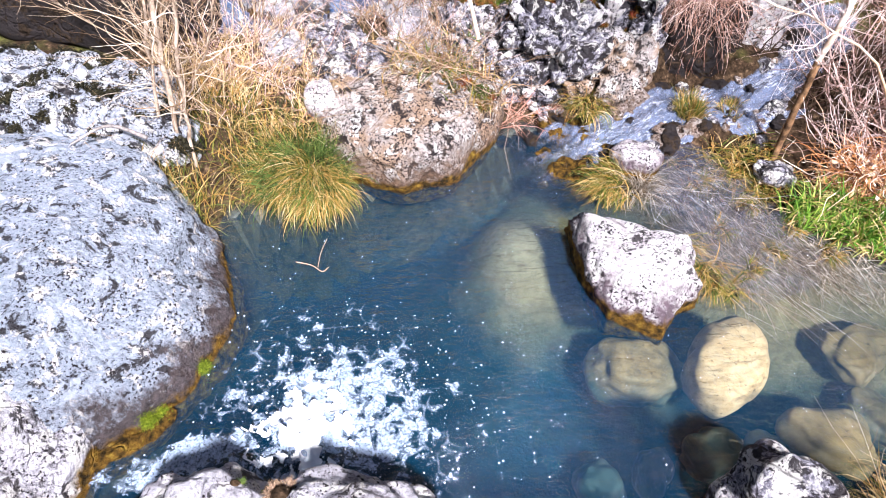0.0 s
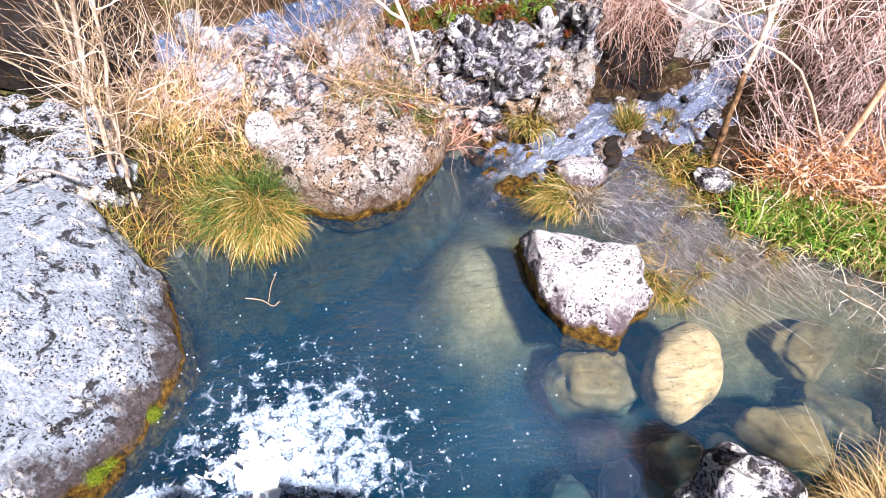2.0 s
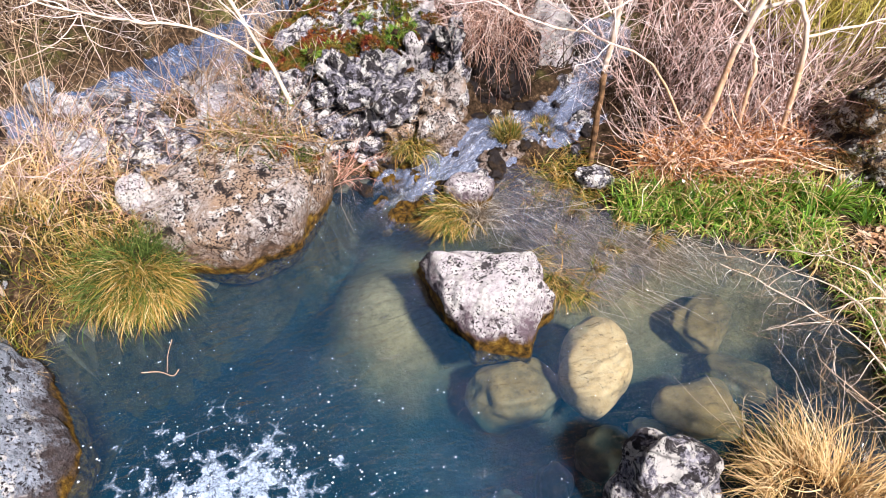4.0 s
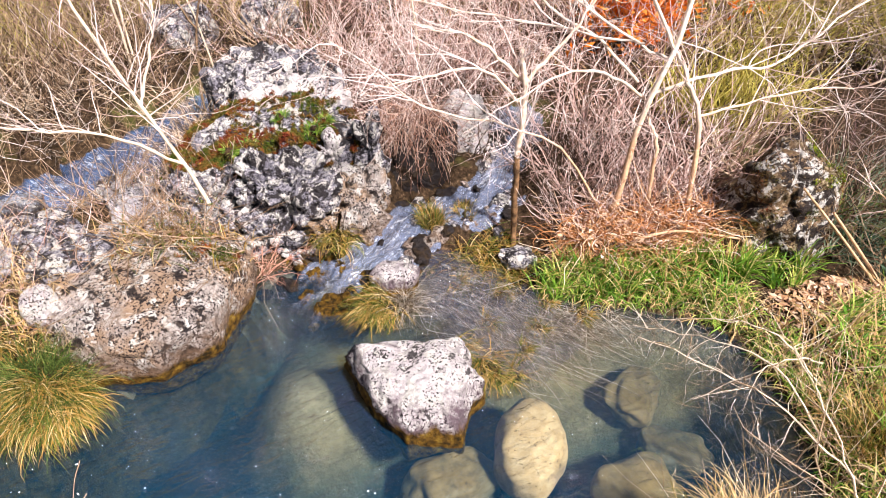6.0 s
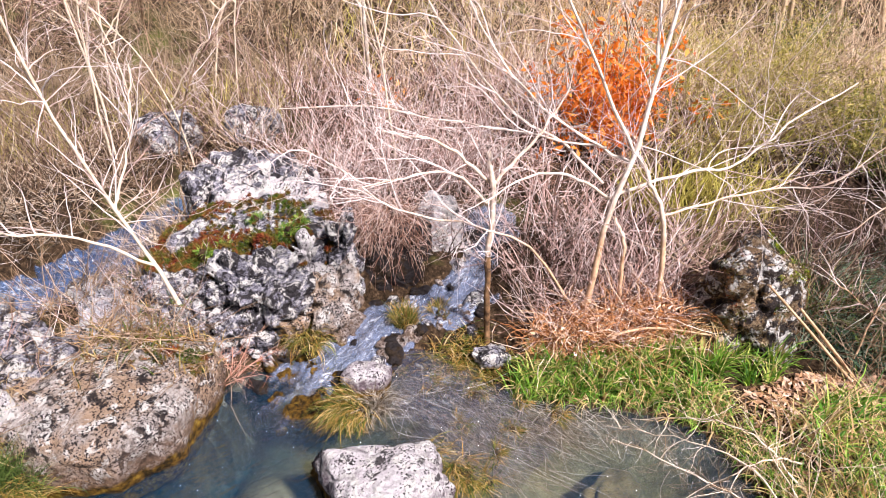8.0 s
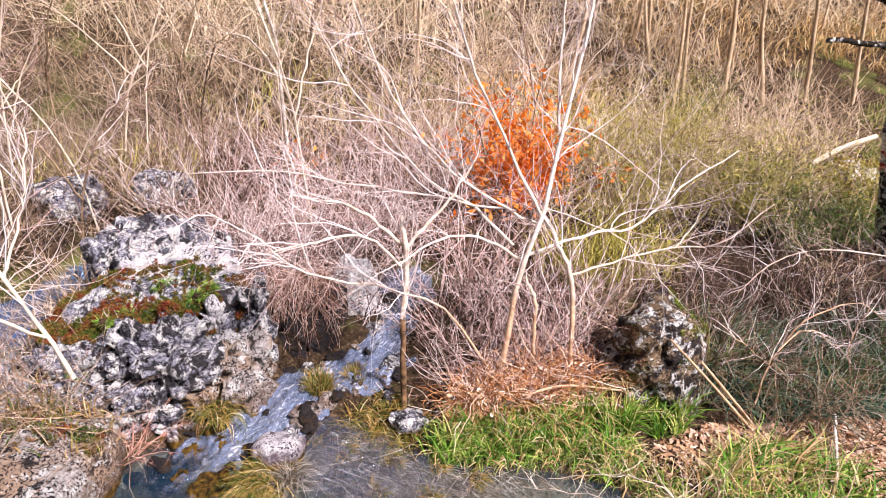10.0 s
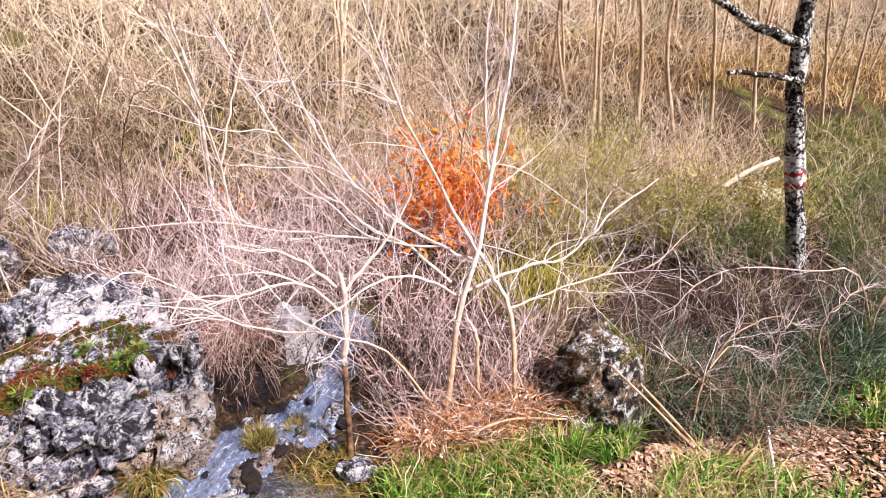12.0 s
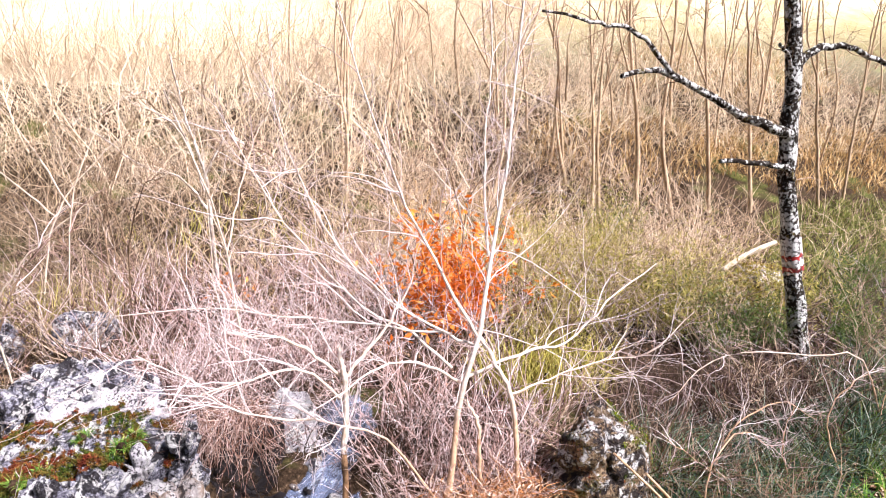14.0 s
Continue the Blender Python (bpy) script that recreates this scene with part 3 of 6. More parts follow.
def graded(low, high, near_low, near_high, step, far_steps=14):
    near = np.arange(near_low, near_high + step / 2, step)
    out = np.geomspace(step, 1.0 * (high - near_high), far_steps) + near_high
    back = near_low - np.geomspace(step, 1.0 * (near_low - low), far_steps)
    return np.concatenate([back[::-1], near, out])


def grid_mesh(xs, ys, height):
    gx, gy = np.meshgrid(xs, ys)
    v = np.stack([gx, gy, height(gx, gy)], -1).reshape(-1, 3)
    i = np.arange(gx.size).reshape(gx.shape)
    return v, np.stack([i[:-1, :-1], i[:-1, 1:], i[1:, 1:], i[1:, :-1]], -1).reshape(-1, 4)


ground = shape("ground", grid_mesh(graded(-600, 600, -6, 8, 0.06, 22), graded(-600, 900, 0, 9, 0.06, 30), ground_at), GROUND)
tagged(ground, "leaf-littered stream banks and hillside over a silty pool bed", "ground", kind="structure")

pool = shape("pool_water", grid_mesh(np.arange(-3.1, 2.3, 0.05), np.arange(0.5, 4.62, 0.05), lambda x, y: 0.004 * ripple(x * 3, y * 3)), WATER)
tagged(pool, "clear blue-green pool water with small ripples", "water", kind="structure")


def stream_mesh(line, k=420, across=60, rough=0.02):
    c = np.stack([curve(np.column_stack([line[:, :3]]), k)], 0)[0]
    w = np.interp(np.linspace(0, 1, k), np.linspace(0, 1, len(line)), line[:, 3]) + 0.08
    w = w * (1 + 0.16 * np.sin(np.linspace(0, 23, k)) + 0.1 * np.sin(np.linspace(1, 61, k)))
    t = unit(np.gradient(c, axis=0))
    s = unit(np.column_stack([-t[:, 1], t[:, 0], 0 * t[:, 0]]))
    u = np.linspace(-1, 1, across)
    v = c[:, None] + s[:, None] * (w[:, None, None] * u[None, :, None])
    v[..., 2] -= 0.04 * np.abs(u)[None] ** 6
    v[..., 2] += rough * ripple(v[..., 0] * 5, v[..., 1] * 5) + 0.6 * rough * ripple(v[..., 0] * 11, v[..., 1] * 14) + 0.35 * rough * ripple(v[..., 1] * 31, v[..., 0] * 27) + 0.012
    i = np.arange(k * across).reshape(k, across)
    return v.reshape(-1, 3), np.stack([i[:-1, :-1], i[:-1, 1:], i[1:, 1:], i[1:, :-1]], -1).reshape(-1, 4)


tagged(shape("stream_water", stream_mesh(STREAM), RIFFLE), "shallow riffle running between rocks into the pool", "water", kind="structure")
tagged(shape("wash_water", stream_mesh(WASH, 160, 60, 0.009), WASH_WATER), "thin sheet of running water spreading over the shallows", "water", kind="structure")
tagged(shape("side_stream_water", stream_mesh(SIDE), BACKWATER), "bluish side stream running behind the slab rock", "water", kind="structure")


# ---- rocks ----
def fractal(p, scale, octaves=4, gain=0.55, seed=0):
    """Cheap fractal noise for an array of places."""
    out, amp = np.zeros(len(p)), 1.0
    for o in range(octaves):
        q = p * scale * 2**o + seed * 13.7 + o * 5.1
        out += amp * np.array([noise.noise(Vector(v)) for v in q])
        amp *= gain
    return out


def radii_of(footprint, ang):
    """Radii towards the angles: of even radii round the compass, or of a polygon's corners."""
    f = np.array(footprint, float)
    if f.ndim == 1:
        f = np.append(f, f[0])
        return np.interp(ang, np.linspace(0, 2 * np.pi, len(f)), f)
    way = np.column_stack([np.cos(ang), np.sin(ang)])
    r = np.zeros(len(ang))
    for a, b in zip(f, np.roll(f, -1, 0)):
        e = b - a
        det = way[:, 0] * -e[1] + way[:, 1] * e[0]
        det = np.where(np.abs(det) < 1e-9, 1e-9, det)
        u = (a[0] * -e[1] + a[1] * e[0]) / det
        v = (way[:, 0] * a[1] - way[:, 1] * a[0]) / det
        r = np.where((u > 0) & (v >= -1e-6) & (v <= 1 + 1e-6), np.maximum(r, u), r)
    return r


def rock_mesh(size, footprint, level=5, flat=0.6, rough=0.16, crag=0.0, seed=0, tilt=(0, 0)):
    """A boulder: a footprint of radii round the compass, a height, a flattened top, lumps and cracks."""
    bm = bmesh.new()
    bmesh.ops.create_icosphere(bm, subdivisions=level, radius=1)
    d = np.array([v.co for v in bm.verts])
    ang = np.arctan2(d[:, 1], d[:, 0]) % (2 * np.pi)
    r = radii_of(footprint, ang)
    flatlen = np.hypot(d[:, 0], d[:, 1])
    wide = flatlen ** (1 - flat * 0.55)
    p = np.column_stack([np.cos(ang) * wide * r * size[0], np.sin(ang) * wide * r * size[1], np.sign(d[:, 2]) * np.abs(d[:, 2]) ** (1 - flat * 0.3) * size[2]])
    big = fractal(d, 1.3, 2, 0.5, seed)
    small = fractal(p, 5.0, 4, 0.6, seed + 3)
    grow = 1 + rough * big
    p *= grow[:, None]
    p += d * (small * rough * 0.28 * min(size))[:, None]
    for scale, depth in ((2.6, crag), (6.5, crag * 0.45)):
        if crag:
            q = p * scale + seed + np.column_stack([small] * 3) * 0.15
            ridge = np.array([(lambda c: c[1] - c[0])(noise.voronoi(Vector(v))[0]) for v in q])
            p -= d * ((0.3 - np.minimum(ridge, 0.3)) * depth)[:, None]
    p[:, 2] += tilt[0] * p[:, 0] + tilt[1] * p[:, 1]
    for v, co in zip(bm.verts, p):
        v.co = co
    return bm


def rock(name, at, size, footprint, material, label, category="boulder", turn=0, **shape_args):
    ob = shape(name, rock_mesh(size, footprint, **shape_args), material)
    ob.matrix_world = pose(*at, 0, 0, turn)
    return tagged(ob, label, category)

# rocks round the pool
rock("big_boulder", (-3.32, 1.78, 0.02), (1.2, 1.15, 0.6), (1, 1.0, 0.95, 1, 1.1, 1.05, 1.0, 1.0), ROCK_BLUE,
     "large smooth blue-grey limestone boulder beside the pool", level=6, flat=0.8, rough=0.12, crag=0.07, seed=1)
rock("pitted_boulder", (-3.75, 2.95, 0.12), (1.0, 0.55, 0.6), (1, 1, 0.9, 1, 1.1, 1, 1, 1), ROCK_PITTED,
     "pale limestone boulder with black pits on the bank", level=6, flat=0.5, rough=0.2, crag=0.2, seed=2)
rock("overhang_rock", (-4.45, 3.95, 0.66), (1.1, 0.55, 0.6), (1, 0.9, 1, 1, 1, 1, 1, 1), ROCK_BLACK,
     "dark overhanging limestone rock above the side stream, cavity shade in its colour", level=5, flat=0.6, rough=0.2, crag=0.15, seed=3)
rock("foot_rock", (-2.9, 1.08, 0.06), (0.62, 0.5, 0.44), (1, 0.9, 1.1, 1, 1, 1, 1, 1), ROCK_NEAR,
     "speckled grey limestone rock at the boulder's foot", level=5, flat=0.7, rough=0.18, crag=0.1, seed=104)
rock("shelf_rock", (-2.44, 1.08, 0.0), (0.27, 0.42, 0.2), (1, 0.9, 1.1, 1, 1, 1, 1, 1), ROCK_NEAR,
     "low grey ledge rock at the waterline", level=5, seed=4)
for x, y, a, turn in [(-2.3, 1.06, 0.16, 70), (-2.22, 1.2, 0.15, 58), (-2.12, 1.36, 0.17, 52), (-2.06, 1.5, 0.1, 80)]:
    rock("ochre_ledge", (x, y, -0.01), (a, 0.045, 0.045), (1, 1, 0.9, 1, 1.1, 1, 1, 1), OCHRE,
         "narrow wet ledge under ochre algae beside the chute", "ledge", turn=turn, level=4, rough=0.35, crag=0.03, seed=105 + turn)
rock("slab_rock", (-1.86, 3.87, 0.13), (1.08, 1.08, 0.38), [(0.22, -0.47), (0.48, -0.2), (0.62, 0.19), (0.58, 0.42), (0.25, 0.58), (-0.25, 0.4), (-0.58, 0.08), (-0.48, -0.3), (-0.15, -0.49)], ROCK_TAN,
     "long rounded tan limestone slab at the water's edge", level=6, flat=0.7, rough=0.1, crag=0.07, seed=5)
rock("back_slab", (-1.8, 4.65, 0.12), (0.5, 0.32, 0.36), (1, 1, 0.9, 1, 1, 1, 0.95, 1), ROCK_LILAC,
     "pinkish limestone rock overgrown with bare twigs", turn=30, level=5, rough=0.2, crag=0.12, seed=6)
mossy = rock("mossy_boulder", (-1.16, 5.14, 0.34), (0.74, 0.42, 0.52), (1, 0.95, 1, 1, 1.05, 1, 1, 1), ROCK_LILAC,
             "broad lichen-covered boulder with a mossy shelf on top", turn=4, level=6, flat=0.95, rough=0.12, crag=0.14, seed=7, tilt=(0.03, 0.34))
for n, (x, y, z, a, b, c, turn, m, label) in enumerate([
    (-1.04, 4.7, 0.38, 0.4, 0.25, 0.47, 6, ROCK_LILAC, "bulging craggy limestone block below the mossy shelf"),
    (-1.38, 4.6, 0.22, 0.25, 0.2, 0.27, 0, ROCK_LILAC, "grey limestone block beside the craggy block"),
    (-1.7, 4.86, 0.34, 0.3, 0.26, 0.36, 20, ROCK_LILAC, "low grey limestone block at the shelf's end"),
    (-1.03, 4.5, 0.1, 0.15, 0.13, 0.2, 25, ROCK_LILAC, "small grey limestone rock at the cluster's foot"),
    (-0.8, 4.54, 0.12, 0.16, 0.14, 0.23, 40, ROCK_TAN, "small tan limestone rock at the cluster's foot"),
    (-0.57, 4.76, 0.28, 0.26, 0.22, 0.38, 50, ROCK_TAN, "tan limestone lobe rising from the riffle"),
    (-0.72, 4.86, 0.62, 0.15, 0.14, 0.26, 15, ROCK_WHITE, "white-topped limestone rock beside the mossy shelf"),
    (-1.12, 5.42, 0.5, 0.62, 0.2, 0.5, 4, ROCK_WHITE, "long pale limestone ridge behind the mossy shelf"),
    (-0.47, 5.06, 0.46, 0.15, 0.22, 0.44, 0, ROCK_LILAC, "upright limestone block at the ridge's end"),
]):
    rock("cluster_rock", (x, y, z), (a, b, c), (1, 0.95, 1.05, 0.95, 1.05, 1, 0.95, 1), m, label, turn=turn, level=5 if a < 0.28 else 6, flat=0.75, rough=0.22, crag=0.34, seed=60 + n)
rock("rear_rock", (-1.3, 5.86, 0.5), (0.62, 0.3, 0.6), (1, 1, 0.9, 1, 1, 1, 1, 1), ROCK_LILAC,
     "long grey limestone rock behind the mossy boulder", level=6, flat=0.7, rough=0.2, crag=0.2, seed=11)
rock("white_rock", (0.27, 5.56, 0.36), (0.2, 0.2, 0.48), (1, 0.9, 1, 1, 1.1, 1, 1, 1), ROCK_WHITE,
     "pale limestone rock above the stream among twigs", level=5, rough=0.2, crag=0.1, seed=12)
# These two rocks carry the hollow's darkness in their colour.
rock("stream_rock", (-0.1, 5.4, 0.36), (0.34, 0.22, 0.36), (1, 1, 0.9, 1, 1, 1, 1, 1), ROCK_BLACK,
     "near-black rock standing in for shade under the stream bank", level=5, rough=0.2, crag=0.1, seed=13)
rock("stream_rock", (-0.16, 5.2, 0.22), (0.3, 0.15, 0.3), (1, 0.9, 1, 1, 0.9, 1, 1.1, 1), ROCK_BLACK,
     "near-black ledge standing in for shade beside the stream's fall", level=5, rough=0.22, crag=0.14, seed=113)
rock("pool_boulder", (-0.16, 3.16, 0.05), (1.0, 1.0, 0.26), [(0.4, 0.04), (0.26, 0.34), (-0.08, 0.36), (-0.44, 0.32), (-0.24, -0.08), (-0.04, -0.27), (0.24, -0.27)], ROCK_WHITE,
     "white speckled limestone boulder standing in the pool", level=6, flat=0.6, rough=0.14, crag=0.08, seed=14, tilt=(0.03, 0.14))
rock("tan_stone", (0.48, 3.0, -0.205), (0.235, 0.25, 0.185), (0.8, 0.95, 1.2, 0.9, 0.8, 1.05, 1.25, 0.9), STONE_TAN,
     "smooth tan stone just breaking the water", "stone", level=5, flat=0.8, rough=0.1, seed=15, tilt=(0.12, 0.0))
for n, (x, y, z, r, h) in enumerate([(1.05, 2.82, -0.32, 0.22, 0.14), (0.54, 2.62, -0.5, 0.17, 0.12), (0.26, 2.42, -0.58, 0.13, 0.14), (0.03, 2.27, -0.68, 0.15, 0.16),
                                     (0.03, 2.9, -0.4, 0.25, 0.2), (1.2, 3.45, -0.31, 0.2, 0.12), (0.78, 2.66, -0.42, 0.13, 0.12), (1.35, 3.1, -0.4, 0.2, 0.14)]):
    rock("sunken_stone", (x, y, z), (r, r * 0.85, h * 0.8), (1, 1.1, 0.9, 1, 1.1, 1, 0.9, 1), STONE_WET, "stone under water, its colour fading blue-green with depth", "stone",
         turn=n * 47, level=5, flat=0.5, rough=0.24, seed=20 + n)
rock("near_rock", (0.66, 2.08, 0.1), (0.24, 0.22, 0.42), (1, 1, 0.9, 1, 1.1, 1, 1, 1), ROCK_LILAC,
     "pointed grey limestone rock on the near bank", level=5, flat=0.2, rough=0.2, crag=0.1, seed=40)
rock("near_boulder", (-1.4, 1.06, 0.02), (0.44, 0.36, 0.4), (1, 1, 0.9, 1, 1.1, 1, 1, 1), ROCK_NEAR,
     "lichen-covered boulder on the near bank above the foam", level=6, flat=0.7, rough=0.16, crag=0.1, seed=41)
rock("near_boulder", (-0.9, 1.28, 0.06), (0.4, 0.36, 0.4), (1, 1, 0.9, 1, 1.1, 1, 1, 1), ROCK_NEAR,
     "pale lichen-covered boulder on the near bank", level=6, flat=0.7, rough=0.16, crag=0.1, seed=42)
rock("white_stone", (-0.3, 4.18, 0.08), (0.16, 0.13, 0.13), (1, 1, 0.9, 1, 1.1, 1, 1, 1), ROCK_WHITE,
     "small white stone between sedge tufts in the riffle", "stone", level=4, seed=43)
rock("white_stone", (-2.3, 3.62, 0.42), (0.1, 0.1, 0.12), (1, 1, 0.9, 1, 1.1, 1, 1, 1), ROCK_WHITE,
     "small white stone on the grassy bank", "stone", level=4, seed=44)
rock("dark_rock", (2.3, 4.38, 0.3), (0.34, 0.3, 0.62), (1, 1, 0.9, 1, 1.05, 1, 1, 1), ROCK_DARK,
     "upright dark limestone rock with white lichen and moss", level=6, flat=0.5, rough=0.2, crag=0.15, seed=45)
mound = rock("mossy_mound", (5.95, 7.05, 0.6), (0.55, 0.4, 0.5), (1, 1, 0.9, 1, 1.1, 1, 1, 1), ROCK_DARK,
             "low rock covered in yellow-brown moss under the broken log", "rock", level=5, rough=0.22, crag=0.12, seed=51)
for x, y, z, r, s in [(-1.63, 7.5, 0.85, 0.3, 46), (-2.5, 7.4, 0.8, 0.35, 47), (0.55, 4.35, 0.12, 0.14, 48), (3.95, 4.75, 0.2, 0.16, 49), (-2.3, 5.0, 0.25, 0.3, 50)]:
    rock("grey_rock", (x, y, z), (r, r * 0.7, r * 0.7), (1, 1, 0.9, 1, 1.1, 1, 1, 1), ROCK_LILAC, "weathered grey limestone rock among twigs", "rock",
         level=5, rough=0.22, crag=0.1, seed=s)


for n, (x, y, z, r) in enumerate([(-2.5, 4.35, 0.3, 0.2), (-2.75, 4.65, 0.2, 0.16), (-2.2, 4.75, 0.3, 0.16), (-3.0, 4.5, 0.15, 0.2), (-3.3, 5.2, 0.1, 0.17), (-2.6, 5.5, 0.12, 0.14), (-3.9, 5.2, 0.1, 0.2)]):
    rock("bank_stone", (x, y, z), (r, r * 0.8, r * 0.7), (1, 1.1, 0.9, 1, 1.1, 1, 0.9, 1), ROCK_BLUE, "bluish grey stone beside the side stream", "stone",
         turn=n * 51, level=4, rough=0.22, crag=0.08, seed=140 + n)
for n, (x, y, a, b, c) in enumerate([(-2.28, 4.0, 0.3, 0.22, 0.16), (-1.98, 4.45, 0.3, 0.2, 0.14), (-2.5, 4.2, 0.24, 0.2, 0.14), (-2.15, 4.75, 0.28, 0.2, 0.16),
                                     (-1.75, 4.62, 0.22, 0.16, 0.16), (-2.75, 3.95, 0.22, 0.2, 0.14), (-3.1, 4.9, 0.26, 0.2, 0.2), (-3.6, 5.1, 0.24, 0.2, 0.2), (-2.75, 5.2, 0.22, 0.18, 0.18)]):
    rock("overgrown_rock", (x, y, float(ground_at(x, y)) + 0.3 * c), (a, b, c), (1, 1.1, 0.9, 1, 1.1, 1, 0.9, 1), (ROCK_LILAC, ROCK_NEAR)[n % 2], "flat grey limestone rock half buried under dead twigs", "rock",
         turn=20 + n * 23, level=5, flat=0.7, rough=0.24, crag=0.14, seed=160 + n)
pebble_rng = np.random.default_rng(3)
for n in range(26):
    u = pebble_rng.uniform(0, 1)
    x, y = -0.9 + 1.1 * u + pebble_rng.normal(0, 0.16), 4.12 + 0.6 * u + pebble_rng.normal(0, 0.14)
    g, level = course(np.array([x]), np.array([y]), STREAM)
    r = pebble_rng.uniform(0.03, 0.075)
    z = max(float(ground_at(x, y)), float(level[0]) - 0.05 if g[0] < 0 else -0.06)
    rock("riffle_stone", (x, y, z), (r, r * 0.8, r * 0.6), (1, 1.1, 0.9, 1, 1.1, 1, 0.9, 1), (ROCK_BLACK, ROCK_TAN, ROCK_LILAC)[n % 3],
         "small wet stone in the riffle", "stone", turn=n * 37, level=3, rough=0.2, seed=90 + n)

def edge_stones():
    """Wet stones along both edges of the riffle, and a few that part its water."""
    line = curve(STREAM[:, :3], 60)
    half = np.interp(np.linspace(0, 1, 60), np.linspace(0, 1, len(STREAM)), STREAM[:, 3])
    n = 0
    for i in range(10, 50):
        ahead = unit(line[min(i + 1, 59)] - line[i - 1])
        across = np.array([-ahead[1], ahead[0], 0])
        for side in (-1, 1) if i % 5 else (-1, 0.2, 1):
            if pebble_rng.uniform() < 0.3:
                continue
            at = line[i] + across * half[i] * (side + pebble_rng.normal(0, 0.15)) + pebble_rng.normal(0, 0.02, 3) * [1, 1, 0]
            r = pebble_rng.uniform(0.035, 0.1) * (0.7 if abs(side) < 1 else 1)
            rock("riffle_stone", (at[0], at[1], at[2] - 0.25 * r), (r * pebble_rng.uniform(0.9, 1.4), r * 0.85, r * 0.75), (1, 1.1, 0.9, 1, 1.1, 1, 0.9, 1), (ROCK_TAN, ROCK_LILAC, ROCK_BLACK)[n % 3],
                 ("small tan stone at the riffle's edge", "small grey limestone at the riffle's edge", "dark wet stone at the riffle's edge")[n % 3], "stone",
                 turn=n * 67, level=4, flat=0.6, rough=0.4, crag=0.05, seed=200 + n)
            n += 1


edge_stones()

# ---- foam where the water falls into the pool ----
def sheet_cells(p, z, step):
    """Small quads, one for each place."""
    n = len(p)
    c = np.array([(-1, -1), (1, -1), (1, 1), (-1, 1)]) * step * 0.6
    v = np.zeros((n, 4, 3))
    v[:, :, :2] = p[:, None, :2] + c + rng.normal(0, step * 0.15, (n, 4, 2))
    v[:, :, 2] = z[:, None]
    return v.reshape(-1, 3), np.arange(4 * n).reshape(n, 4)


def torn_sheet(gx, gy, z, keep):
    """One sheet over a grid, with only the cells whose corners are all kept."""
    i = np.arange(gx.size).reshape(gx.shape)
    cell = keep[:-1, :-1] & keep[:-1, 1:] & keep[1:, 1:] & keep[1:, :-1]
    f = np.stack([i[:-1, :-1], i[:-1, 1:], i[1:, 1:], i[1:, :-1]], -1)[cell]
    used, f = np.unique(f, return_inverse=True)
    v = np.column_stack([gx.ravel(), gy.ravel(), z.ravel()])[used]
    return v, f.reshape(-1, 4)


def foam_parts():
    """A churned white core and a thin net with round holes, torn further out."""
    step = 0.008
    gx, gy = np.meshgrid(np.arange(-2.35, -0.5, step), np.arange(0.95, 2.55, step))
    p = np.column_stack([gx.ravel(), gy.ravel(), 0 * gx.ravel()])
    core = np.hypot((p[:, 0] + 1.4) / 0.36, (p[:, 1] - 1.72) / 0.27)
    along = (p[:, 0] + 2.14) / 0.62
    chute = np.abs(p[:, 1] - 1.15 - 0.5 * np.clip(along, 0, 1)) / (0.055 + 0.09 * np.clip(along, 0, 1)) + 3 * np.clip(-along, 0, 1) + 3 * np.clip(along - 1, 0, 9)
    blob, core = core, np.minimum(core, chute)
    lace = np.hypot((p[:, 0] + 1.27) / 0.6, (p[:, 1] - 1.86) / 0.52)
    fine = np.array([noise.noise(Vector(v) * 28) for v in p])
    mid = np.array([noise.noise(Vector(v) * 11 + Vector((3, 1, 5))) for v in p])
    broad = np.array([noise.noise(Vector(v) * 3.2 + Vector((1, 8, 2))) for v in p])
    thick = (blob + 0.55 * fine + 0.6 * mid + 0.35 * broad < 0.66)
    net = ((lace < 1.3) | (chute < 1.6)) & (pool_gap(p[:, 0], p[:, 1]) < 0.02)
    churn = np.array([abs(noise.noise(Vector(v) * 17 + Vector((9, 2, 4)))) for v in p])
    z = 0.014 + 0.07 * np.clip(1.15 - core, 0, 1) ** 0.5 * (1 + 0.7 * mid - 1.2 * churn + 0.6 * fine)
    k = 520
    a, r = rng.uniform(0, 2 * np.pi, k), 0.25 + np.abs(rng.normal(0, 0.55, k))
    at = np.column_stack([-1.2 + r * np.cos(a) * 0.9, 1.95 + r * np.sin(a) * 0.7, np.full(k, 0.012)])
    at = at[pool_gap(at[:, 0], at[:, 1]) < -0.05]
    drops = [sheet_cells(some, some[:, 2], size) for some, size in ((at[: len(at) // 2], 0.003), (at[len(at) // 2 :], 0.0055))]
    full = lambda m: m.reshape(gx.shape)
    return torn_sheet(gx, gy, full(z), full(thick)), torn_sheet(gx, gy, 0.012 + 0.012 * full(np.clip(1 - lace, 0, 1) * (1 + mid)), full(net)), joined(*drops)


